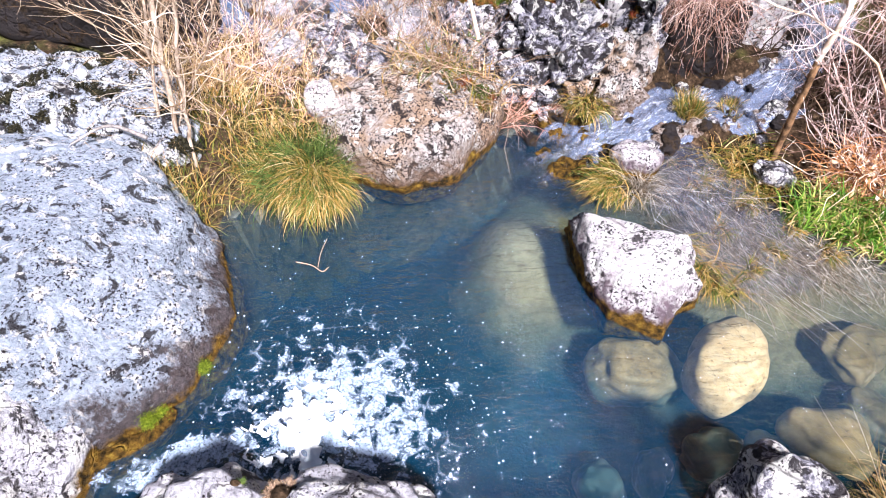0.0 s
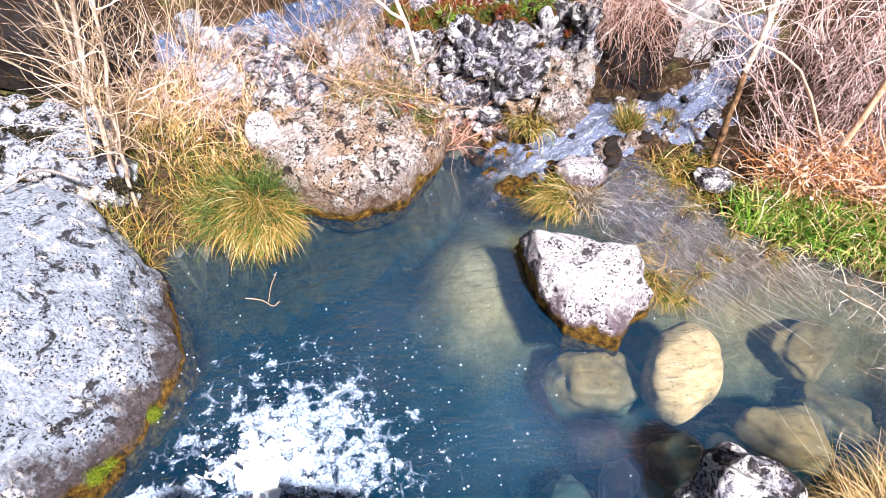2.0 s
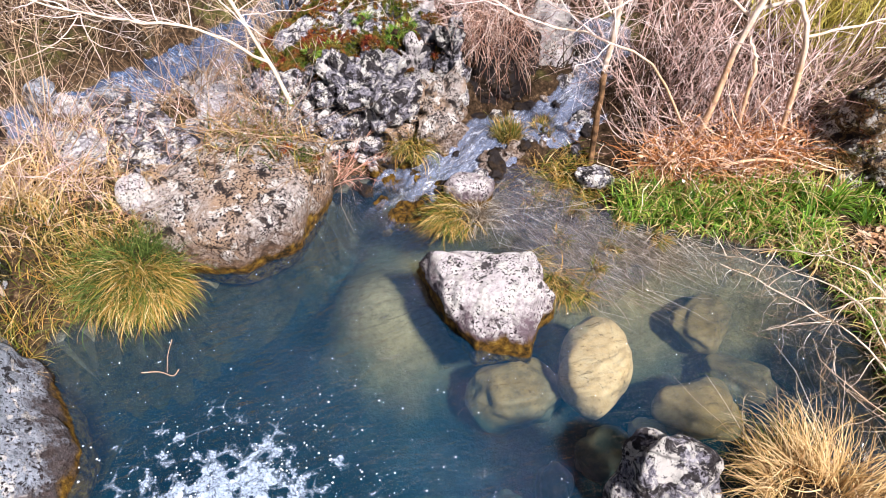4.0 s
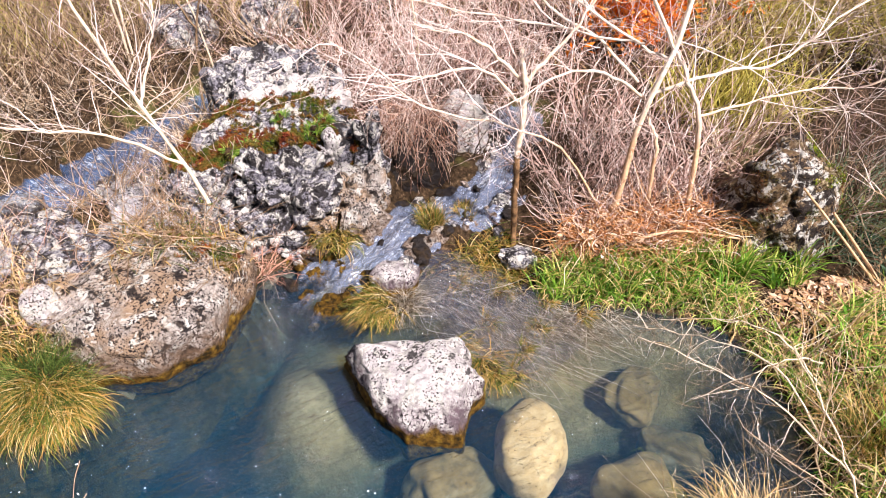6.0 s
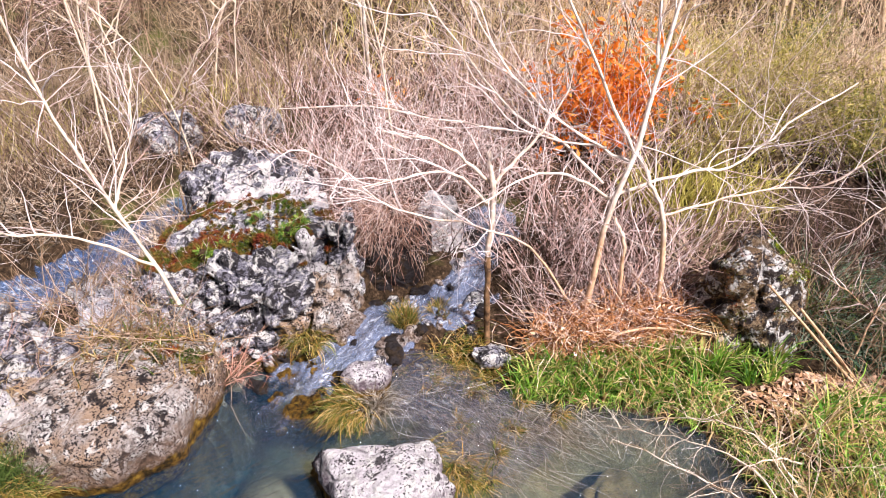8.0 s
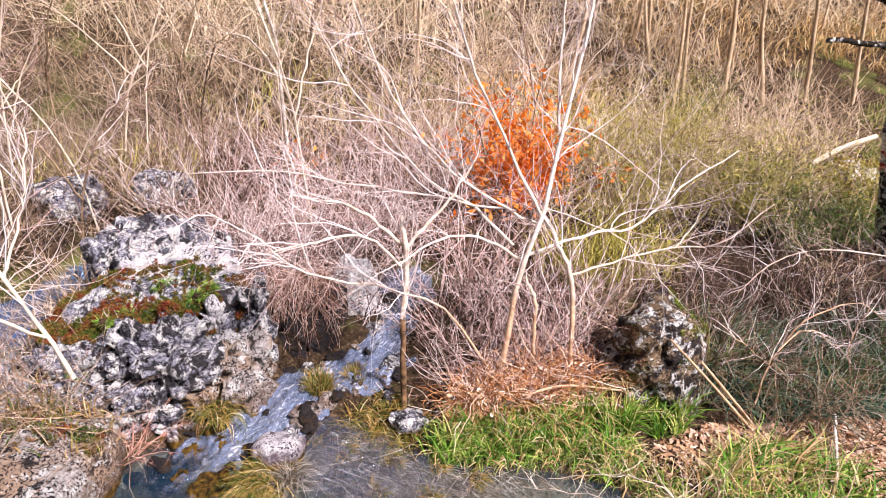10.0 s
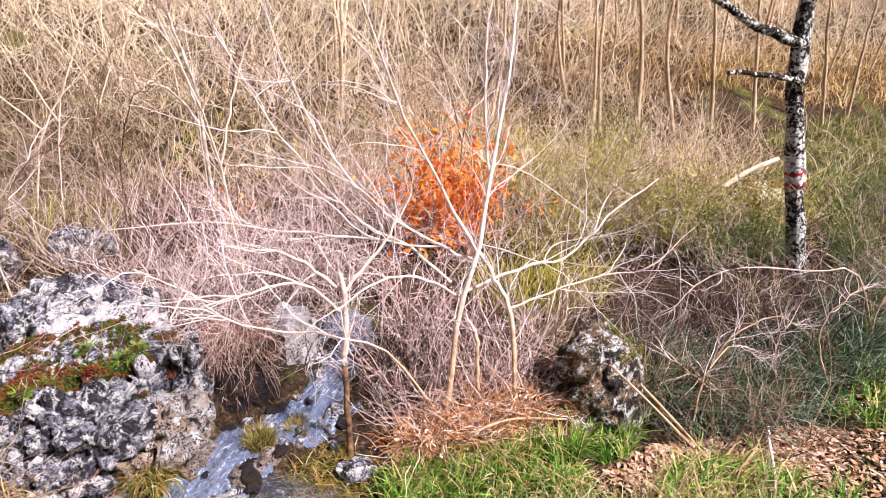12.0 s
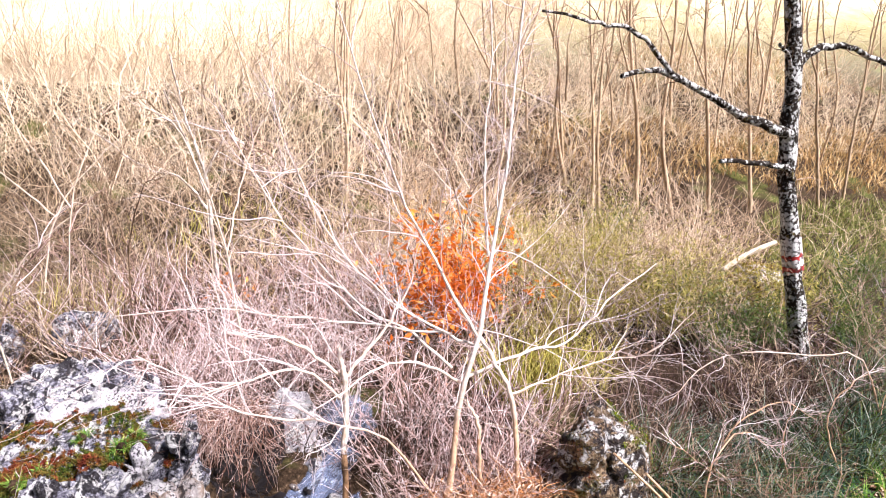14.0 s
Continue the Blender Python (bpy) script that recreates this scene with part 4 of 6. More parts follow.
def lace_mat():
    """Thin foam: a net of bubbles with round holes, denser towards the fall."""
    m = Nodes("thin bluish foam", 0.5)
    p = m.place(True)
    flat = m.add("ShaderNodeVectorMath", Vector=p)
    flat.operation = "MULTIPLY"
    flat.inputs[1].default_value = (1, 1, 0)

    def closeness(x, y, turn, a, b, top):
        """Falls from top at the middle of a turned oval, by one at its rim."""
        oval = m.add("ShaderNodeMapping", Vector=flat.outputs[0])
        oval.vector_type = "TEXTURE"
        oval.inputs["Location"].default_value = (x, y, 0)
        oval.inputs["Rotation"].default_value = (0, 0, turn)
        oval.inputs["Scale"].default_value = (a, b, 1)
        length = m.add("ShaderNodeVectorMath", Vector=oval.outputs[0])
        length.operation = "LENGTH"
        return m.math("SUBTRACT", top, length.outputs["Value"])

    near = m.math("MAXIMUM", closeness(-1.27, 1.84, 0.0, 0.66, 0.58, 1.05), closeness(-1.82, 1.4, 0.69, 0.5, 0.12, 1.25))
    drift = m.math("SUBTRACT", m.noise(p, 4.5, 5, 0.65), 0.5)
    bent = m.add("ShaderNodeVectorMath")
    bent.operation = "MULTIPLY_ADD"
    swirl = m.add("ShaderNodeTexNoise", Vector=p, Scale=6.0, Detail=3.0).outputs["Color"]
    m.put(bent.inputs[0], swirl)
    bent.inputs[1].default_value = (0.07, 0.07, 0)
    m.put(bent.inputs[2], p)
    edge = m.cells(bent.outputs[0], 7.0, "DISTANCE_TO_EDGE")
    width = m.math("ADD", m.math("MULTIPLY", near, 0.1), m.math("MULTIPLY", drift, 0.42))
    rings = m.ramp(m.math("SUBTRACT", width, edge), (0.0, 0.0), (0.1, 0.8))
    froth = m.math("ADD", m.noise(bent.outputs[0], 13, 8, 0.68, 0.4), m.math("MULTIPLY", near, 0.27))
    net = m.math("MAXIMUM", rings, m.ramp(m.math("ADD", froth, m.math("MULTIPLY", drift, 0.35)), (0.61, 0.0), (0.7, 0.9)))
    grain = m.ramp(m.noise(p, 70, 4, 0.7), (0.35, 0.25), (0.62, 0.85))
    see = m.add("ShaderNodeBsdfTransparent")
    both = m.add("ShaderNodeMixShader", Fac=m.math("MULTIPLY", net, grain))
    m.tree.links.new(see.outputs[0], both.inputs[1])
    m.tree.links.new(m.bsdf.outputs[0], both.inputs[2])
    m.tree.links.new(both.outputs[0], m.tree.nodes["Material Output"].inputs["Surface"])
    m.bump(m.noise(p, 40, 5, 0.7), 0.8, 0.02)
    return m.colour((0.5, 0.62, 0.84, 1))


churned, thin, spray = foam_parts()
foam = tagged(new("foam"), "white churned foam and bluish bubbles where water falls in", "foam", kind="stuff")
tagged(shape("core", churned, FOAM, foam), kind="stuff")
tagged(shape("lace", thin, lace_mat(), foam), kind="stuff")
tagged(shape("bubbles", spray, FOAM, foam), kind="stuff")


# ---- grass ----
def scatter(n, cx, cy, rx, ry):
    a, r = rng.uniform(0, 2 * np.pi, n), np.sqrt(rng.uniform(0, 1, n))
    x, y = cx + rx * r * np.cos(a), cy + ry * r * np.sin(a)
    dry = np.minimum(course(x, y, STREAM)[0], course(x, y, SIDE)[0]) > 0.04
    x, y = x[dry], y[dry]
    return np.column_stack([x, y, ground_at(x, y) - 0.02])


def drooping(base, head, size, width, droop, level, k=8):
    """Limp blades: each starts steeply, falls over by its droop and comes to lie on what is below it."""
    n = len(base)
    steep = 1.35 - 0.35 * droop + rng.normal(0, 0.3, n)
    u = np.linspace(0, 1, k - 1)[None]
    rise = steep[:, None] - 1.9 * droop[:, None] * u ** 1.3
    turn = head[:, None] + rng.normal(0, 0.6, (n, 1)) * u + rng.normal(0, 0.35, (n, 1)) * np.sin(4 * u)
    step = np.stack([np.cos(rise) * np.cos(turn), np.cos(rise) * np.sin(turn), np.sin(rise)], -1) * (size / (k - 1))[:, None, None]
    mid = np.concatenate([base[:, None], base[:, None] + np.cumsum(step, 1)], 1)
    mid[:, 1:, 2] = np.maximum(mid[:, 1:, 2], level + rng.uniform(-0.006, 0.02, (n, 1)))
    side = head + np.pi / 2 + rng.normal(0, 0.5, n)
    s = np.stack([np.cos(side), np.sin(side), rng.normal(0, 0.4, n)], -1)[:, None]
    w = width[:, None, None] * np.maximum(1 - np.linspace(0, 1, k) ** 2, 0.1)[None, :, None]
    i = np.arange(n * k * 2).reshape(n, k, 2)
    faces = np.stack([i[:, :-1, 0], i[:, :-1, 1], i[:, 1:, 1], i[:, 1:, 0]], -1).reshape(-1, 4)
    return np.stack([mid - s * w, mid + s * w], 2).reshape(-1, 3), faces


def tuft(name, at, radius, length, count, material, label, lean=(0.3, 1.0), width=0.004, pull=(0, 0), lift=0.0):
    """A tussock: blades that spring from a small base and arch outwards."""
    count, width = int(count * 1.7), width * 0.66
    wisps = max(count // 22, 6)
    wa, wr = rng.uniform(0, 2 * np.pi, wisps), np.sqrt(rng.uniform(0, 1, wisps))
    bent = np.arctan2(np.sin(wa) * wr + pull[1] + rng.normal(0, 0.35, wisps), np.cos(wa) * wr + pull[0] + rng.normal(0, 0.35, wisps))
    which = rng.integers(0, wisps, count)
    a, r = wa[which], wr[which]
    base = np.column_stack([radius * 0.6 * r * np.cos(a), radius * 0.6 * r * np.sin(a), np.full(count, -0.03)]) + rng.normal(0, radius * 0.06, (count, 3)) * (1, 1, 0.3)
    base[:, 2] += lift * (1 - r)
    head = bent[which] + rng.normal(0, 0.65, count)
    size = length * rng.uniform(0.75, 1.2, wisps)[which] * rng.uniform(0.35, 1.15, count)
    droop = rng.uniform(*lean, wisps)[which] * (0.6 + 0.4 * r)
    thing = tagged(new(name), label, "grass", "grass tufts")
    thing.matrix_world = pose(*at)
    bm = bmesh.new()
    bmesh.ops.create_icosphere(bm, subdivisions=2, radius=1)
    for v in bm.verts:
        v.co = Vector((v.co.x * radius * 0.5, v.co.y * radius * 0.5, v.co.z * (0.05 + lift * 0.6) - 0.03)) * (1 + 0.15 * noise.noise(v.co * 3))
    shape("root_clump", bm, GROUND, thing)
    made = drooping(base, head, size, width * rng.uniform(0.6, 1.3, count), droop, 0.012 - at[2])
    tagged(shape("foliage", made, material, thing), kind="stuff")
    return thing


def sward(name, spots, length, material, label, lean=(0.2, 0.9), width=0.004, category="grass", clump=0):
    """A stretch of grass over several patches (count, x, y, rx, ry)."""
    base = np.concatenate([scatter(*s) for s in spots])
    n = len(base)
    head = rng.uniform(0, 2 * np.pi, n)
    if clump:
        middle = base[rng.integers(0, n, max(n // clump, 1))]
        own = np.argmin(((base[:, None, :2] - middle[None, :, :2]) ** 2).sum(-1), 1)
        away = base[:, :2] - middle[own, :2]
        head = np.arctan2(away[:, 1], away[:, 0]) + rng.normal(0, 0.6, n)
        base[:, :2] -= 0.62 * away
        base[:, 2] = ground_at(base[:, 0], base[:, 1]) - 0.02
        length = length * rng.uniform(0.7, 1.25, len(middle))[own]
    ob = shape(name, blades(base, head, length * rng.uniform(0.4, 1.15, n), width * rng.uniform(0.6, 1.3, n), rng.uniform(*lean, n), 5), material)
    return tagged(ob, label, category, kind="stuff")


tuft("sedge_tuft", (-2.12, 3.12, 0.12), 0.28, 0.29, 1900, SEDGE, "thick sedge tussock, straw below, drooping over the pool", (0.8, 1.4), 0.004, (0.5, -1.5), 0.2)
tuft("sedge_tuft", (-2.36, 3.14, 0.1), 0.24, 0.26, 1100, SEDGE, "straw sedge tussock beside the boulder", (0.6, 1.3), 0.004, (-0.3, -0.9), 0.16)
tuft("sedge_tuft", (-2.2, 3.18, 0.2), 0.42, 0.26, 800, OLIVE_DARK, "green grass growing out of the sedge tussock", (0.3, 1.1), 0.004, (0.3, -0.5), 0.12)
tuft("sedge_tuft", (-0.36, 4.0, 0.02), 0.22, 0.32, 520, SEDGE, "straw and green sedge tuft bent by the current", (1.1, 1.7), 0.0035, (-1.6, -1.3), 0.02)
tuft("sedge_tuft", (-0.22, 4.0, 0.03), 0.12, 0.3, 160, REED, "bleached reed tuft beside the white stone", (0.5, 1.2), 0.003, (0.4, -0.4))
tuft("sedge_tuft", (-0.04, 4.72, 0.2), 0.16, 0.15, 520, SEDGE, "small fresh green grass tuft in the riffle", (0.1, 0.6))
tuft("sedge_tuft", (0.22, 4.78, 0.22), 0.12, 0.11, 300, SEDGE, "small green grass tuft in the riffle", (0.1, 0.6))
tuft("sedge_tuft", (-0.72, 4.52, 0.18), 0.14, 0.24, 300, SEDGE, "straw grass hanging from the rock's foot", (0.7, 1.4), 0.004, (0.2, -0.8), 0.1)
tuft("sedge_tuft", (0.3, 3.45, 0.0), 0.16, 0.26, 200, SEDGE, "green and straw sedge beside the pool boulder", (1.0, 1.6), 0.0035, (0.9, -1.8))
tuft("sedge_tuft", (0.1, 3.6, 0.0), 0.14, 0.26, 160, SEDGE, "sedge bent over the water behind the pool boulder", (1.0, 1.6), 0.0035, (1.8, -1.2))
tuft("sedge_tuft", (0.42, 3.38, 0.0), 0.1, 0.18, 90, SEDGE, "thin sedge in the shallow water", (0.4, 1.2), 0.0035)
for x, y, radius, length in [(0.12, 4.2, 0.09, 0.14), (0.42, 4.08, 0.1, 0.13), (0.7, 3.98, 0.08, 0.12), (0.3, 3.8, 0.07, 0.13), (0.62, 3.74, 0.07, 0.12), (0.92, 3.86, 0.09, 0.13), (-0.1, 4.38, 0.08, 0.12), (-0.62, 4.34, 0.07, 0.13), (0.5, 3.55, 0.06, 0.12)]:
    tuft("sedge_tuft", (x, y, 0.02), radius, length, 130, SEDGE, "small olive sedge tuft in the running shallows", (0.5, 1.5), 0.0035, (0.5, -0.8))
tuft("near_tuft", (1.22, 2.05, 0.25), 0.3, 0.42, 480, STRAW, "long dry straw tussock on the near bank", (0.5, 1.2), 0.0035, (-0.2, 0.2), 0.1)
tuft("near_tuft", (1.2, 2.12, 0.15), 0.3, 0.3, 500, SEDGE, "green and straw tussock on the near bank", (0.4, 1.1), 0.0035, (-0.2, 0.3))
tuft("near_tuft", (2.2, 2.75, 0.1), 0.3, 0.4, 500, SEDGE, "green and straw tussock at the pool's edge", (0.3, 1.0), 0.0035, (-0.3, 0.0))

sward("green_sward", [(1000, 1.15, 4.1, 0.5, 0.15), (450, 1.75, 4.0, 0.35, 0.2), (300, 2.2, 4.05, 0.3, 0.15)], 0.26, GRASS, "fresh green grass along the pool's far edge", (0.1, 0.8), 0.0075, clump=22)
sward("bank_sward", [(820, 2.7, 3.3, 0.5, 0.42), (780, 2.6, 2.8, 0.45, 0.4), (60, 2.9, 3.5, 0.4, 0.25)], 0.26, GRASS, "fresh green grass on the leafy bank", (0.2, 1.0), 0.007, clump=20)
sward("riffle_sward", [(350, 0.2, 4.42, 0.16, 0.1), (260, 0.4, 4.5, 0.1, 0.12), (200, 0.55, 4.3, 0.16, 0.08), (160, 0.1, 4.2, 0.12, 0.08), (450, 0.35, 4.25, 0.22, 0.12)], 0.16, SEDGE, "low sedge and moss beside the riffle", (0.5, 1.4), 0.004)
sward("edge_sward", [(160, 3.3, 3.2, 0.6, 0.35), (300, 4.5, 3.9, 0.6, 0.3), (500, 5.6, 4.4, 0.8, 0.4), (350, 6.8, 5.6, 0.8, 0.6)], 0.26, GRASS, "patchy green grass among fallen leaves", (0.2, 1.0), 0.006, clump=22)
sward("dry_sward", [(280, 2.6, 3.45, 0.45, 0.35), (400, 1.5, 4.2, 0.7, 0.16), (130, 2.4, 2.9, 0.3, 0.5)], 0.34, STRAW, "dry straw grass among the green bank grass", (0.3, 1.2), 0.005, clump=14)
sward("straw_bank", [(800, -2.7, 3.7, 0.5, 0.5), (130, -2.25, 4.1, 0.45, 0.35), (260, -3.1, 3.3, 0.45, 0.3)], 0.36, STRAW, "dry straw grass on the bank between the boulders", (0.3, 1.1), 0.0028, clump=16)
sward("green_bank", [(300, -2.7, 3.2, 0.25, 0.2), (250, -1.8, 5.0, 0.35, 0.2)], 0.25, SEDGE, "green grass among straw on the bank")
# The hollow's shade is put into the dark colours of this grass.
sward("hollow_grass", [(1300, 3.5, 4.35, 0.9, 0.4), (600, 3.5, 4.8, 0.8, 0.4), (900, 4.6, 4.5, 0.7, 0.35), (800, 5.4, 4.9, 0.6, 0.5)], 0.5, GRASS_DARK, "bluish green rushes, darkened in colour for the hollow's shade", (0.3, 1.3), 0.0045, clump=30)
sward("hollow_green", [(800, 3.5, 4.5, 0.8, 0.4), (700, 4.6, 4.4, 0.8, 0.35), (500, 5.5, 4.9, 0.6, 0.4)], 0.45, OLIVE_DARK, "dark green grass with the hollow's shade in its colour", (0.2, 1.0), 0.0045)
sward("far_grass", [(3600, 10.8, 9.9, 2.4, 0.7), (2600, 9.2, 8.2, 2.0, 1.0), (600, 7.2, 6.8, 1.4, 0.8)], 0.24, GRASS_FAR, "green meadow grass on the far slope", (0.2, 0.8), 0.008)


def shallow_reeds():
    """Bleached stalks rooted just under the surface, laid over by the current."""
    spots = [(420, 0.38, 3.82, 0.42, 0.3), (300, 0.82, 3.78, 0.35, 0.15), (140, -0.05, 4.15, 0.3, 0.2), (90, 0.55, 3.45, 0.25, 0.15), (80, -0.5, 4.25, 0.25, 0.1)]
    at = np.concatenate([np.column_stack([rng.normal(x, rx * 0.6, n), rng.normal(y, ry * 0.6, n), rng.uniform(-0.02, 0.03, n)]) for n, x, y, rx, ry in spots])
    n = len(at)
    head = rng.normal(-1.0, 0.4, n)
    lines = wander(at, np.column_stack([np.cos(head), np.sin(head), rng.normal(0.06, 0.12, n)]), 0.3 * rng.uniform(0.4, 1.4, n), 6, 0.07)
    lines[..., 2] = np.maximum(lines[..., 2], 0.004)
    return tubes(lines, taper(n, 6, 0.0016 * rng.uniform(0.6, 1.4, n)), 3)


tagged(shape("water_reeds", shallow_reeds(), REED), "bleached flattened reeds in the shallow water", "reeds", kind="stuff")


def shore(count, first, last, out):
    """Places along the pool's edge, from one of its corners to another."""
    line = POOL[first:last]
    u = rng.uniform(0, len(line) - 1.001, count)
    i = u.astype(int)
    p = line[i] + (line[i + 1] - line[i]) * (u - i)[:, None]
    d = line[i + 1] - line[i]
    p = p + np.column_stack([-d[:, 1], d[:, 0]]) / np.linalg.norm(d, axis=1)[:, None] * rng.uniform(*out, count)[:, None]
    return np.column_stack([p, np.maximum(ground_at(p[:, 0], p[:, 1]), -0.03) - 0.01])


for name, count, out, length, material, label in (
    ("shore_grass", 2200, (0.02, 0.26), 0.2, GRASS, "fresh green grass hanging over the water's edge"),
    ("shore_straw", 1000, (0.02, 0.26), 0.24, STRAW, "dry straw grass matted along the water's edge"),
    ("shore_reeds", 420, (-0.35, 0.0), 0.26, REED, "bleached reeds bent into the shallow water"),
):
    at = shore(count, 10 if material is REED else 12, 18, out)
    made = drooping(at, rng.normal(-2.0, 0.45, count) if material is REED else rng.uniform(0, 2 * np.pi, count), length * rng.uniform(0.5, 1.2, count), np.full(count, 0.0018 if material is REED else 0.004), rng.uniform(0.5, 1.4, count), 0.012)
    tagged(shape(name, made, material), label, "grass", kind="stuff")
at = shore(1500, 2, 6, (-0.02, 0.4))
tagged(shape("bank_edge_straw", drooping(at, rng.uniform(0, 6.3, 1500), 0.3 * rng.uniform(0.5, 1.2, 1500), np.full(1500, 0.0022), rng.uniform(0.3, 1.2, 1500), 0.012), SEDGE),
       "straw and olive grass matted over the muddy bank", "grass", kind="stuff")
sward("hill_straw", [(2600, 0.5, 8.5, 4, 2.0), (3000, 4, 9, 3, 2.5), (500, -3.5, 8, 2, 1.0), (1800, 0, 13, 6, 3), (1600, 10, 14, 3.5, 1.6), (1600, 14, 18, 4, 2)], 0.34, STRAW, "dry straw grass over the hillside", (0.4, 1.3), 0.004)


# ---- trees and shrubs ----
def tree(name, label, limbs, material, base, twig_material, twigs=(60, 220), twig_length=0.7, twig_radius=0.004, lift=0.15, category="tree", sides=8, slim=1.0):
    """A bare tree from its limbs, each (places, thick end, thin end), with two orders of twigs."""
    thing = tagged(new(name), label, category)
    thing.matrix_world = pose(*base)
    shift = np.array(base)
    total = sum(np.linalg.norm(np.diff(np.array(points, float), axis=0), axis=1).sum() for points, _, _ in limbs)
    for n, (points, r0, r1) in enumerate(limbs):
        c = curve(points, 16)
        share = np.linalg.norm(np.diff(c, axis=0), axis=1).sum() / total
        c[1:-1] += rng.normal(0, 0.006, (14, 3))
        r0 = r0 * slim
        limb = shape("trunk" if n == 0 else "limb", tubes(c[None] - shift, np.linspace(r0, min(r1, 0.6 * r0), 16)[None] * rng.uniform(0.9, 1.1, 16), sides), material, thing)
        first, r = offshoots(c[None], max(int(twigs[0] * share), 3), twig_length, twig_radius, 0.75, lift, 9, 0.16, 0.3)
        second, r2 = offshoots(first, max(int(twigs[1] * share), 6), twig_length * 0.5, twig_radius * 0.42, 0.9, lift, 6, 0.22)
        tagged(shape("twig_spray", joined(tubes(first - shift, r, 4), tubes(second - shift, r2, 3)), twig_material, limb), kind="stuff")
    return thing


tree("multi_stem_tree", "bare pale-barked tree with many stems spreading over the bank", [
    ([(1.21, 4.5, 0.3), (1.33, 4.57, 1.08), (1.49, 4.63, 1.53), (1.58, 4.7, 2.05), (1.72, 4.8, 2.59), (1.86, 5.0, 3.23), (1.98, 5.1, 4.2)], 0.036, 0.004),
    ([(1.6, 4.8, 1.99), (1.59, 4.87, 2.4), (1.61, 4.93, 2.77), (1.67, 5.0, 3.23), (1.7, 5.1, 3.8)], 0.017, 0.003),
    ([(1.51, 4.65, 1.44), (1.4, 4.62, 1.58), (1.05, 4.59, 2.25), (0.88, 4.56, 2.63), (0.7, 4.5, 3.18), (0.5, 4.5, 3.8)], 0.019, 0.003),
    ([(1.7, 4.4, 0.3), (1.67, 4.48, 1.03), (1.59, 4.57, 1.28), (1.51, 4.65, 1.44)], 0.029, 0.012),
    ([(1.46, 4.5, 0.3), (1.45, 4.55, 0.86), (1.38, 4.6, 1.04)], 0.025, 0.011),
    ([(1.35, 4.65, 1.15), (1.04, 4.57, 1.36), (0.72, 4.48, 1.37), (0.5, 4.4, 1.26)], 0.017, 0.004),
    ([(1.13, 4.5, 0.4), (0.81, 4.44, 0.91), (0.35, 4.38, 1.14), (-0.07, 4.32, 1.27), (-0.31, 4.26, 1.52), (-0.56, 4.2, 1.72)], 0.014, 0.003),
    ([(1.41, 4.7, 1.16), (1.9, 4.75, 1.28), (2.25, 4.8, 1.32), (2.59, 4.85, 1.58), (3.0, 4.9, 1.82)], 0.020, 0.004),
    ([(1.71, 4.6, 1.04), (2.02, 4.68, 1.08), (2.47, 4.75, 1.15), (2.95, 4.82, 1.14), (3.38, 4.9, 1.4)], 0.014, 0.003),
    ([(1.47, 4.7, 1.39), (1.3, 4.8, 1.45), (0.93, 4.9, 1.7), (0.61, 5.0, 2.05), (0.36, 5.1, 2.56), (0.2, 5.2, 3.12)], 0.017, 0.003),
    ([(1.31, 4.7, 1.24), (1.06, 4.82, 1.47), (0.74, 4.94, 1.66), (0.46, 5.06, 1.97), (0.17, 5.18, 2.38), (-0.1, 5.3, 2.91)], 0.017, 0.003),
    ([(1.31, 4.7, 1.49), (1.17, 4.76, 1.5), (0.72, 4.82, 1.58), (0.21, 4.88, 1.65), (-0.24, 4.94, 1.73), (-0.81, 5.0, 1.71)], 0.014, 0.003),
], BARK_PALE, (1.3, 4.5, 0.3), TWIG_PALE, (200, 1100), 1.3, 0.0038, slim=0.66)
tree("stump_tree", "thin crooked tree with a dark damp foot and arching branches", [
    ([(0.54, 4.5, 0.1), (0.54, 4.53, 0.76), (0.56, 4.57, 1.3), (0.53, 4.6, 1.52)], 0.032, 0.02),
    ([(0.57, 4.6, 1.29), (0.39, 4.57, 1.47), (0.19, 4.53, 1.62), (-0.12, 4.5, 1.7)], 0.018, 0.006),
    ([(0.57, 4.6, 1.3), (0.72, 4.67, 1.44), (0.93, 4.73, 1.67), (1.06, 4.8, 1.87)], 0.018, 0.006),
    ([(0.57, 4.6, 1.13), (0.31, 4.5, 1.41), (0.01, 4.4, 1.44), (-0.3, 4.3, 1.41)], 0.014, 0.005),
], BARK_FOOT, (0.54, 4.5, 0.1), TWIG_PALE, (70, 300), 0.9, 0.0035, 0.4, slim=0.72)
tree("leaning_sapling", "pale bare sapling leaning out over the rocks", [
    ([(-1.5, 4.4, 0.6), (-1.58, 4.4, 0.85), (-1.75, 4.4, 1.3), (-1.94, 4.4, 1.85), (-2.08, 4.4, 2.47), (-2.2, 4.4, 3.0)], 0.015, 0.005),
    ([(-1.6, 4.4, 0.9), (-1.9, 4.2, 1.2), (-2.3, 4.0, 1.35), (-2.7, 3.9, 1.5)], 0.01, 0.004),
    ([(-1.75, 4.4, 1.3), (-1.6, 4.5, 1.7), (-1.55, 4.6, 2.1)], 0.009, 0.004),
], BARK_FAR, (-1.5, 4.4, 0.6), TWIG_PALE, (80, 260), 0.8, 0.004)
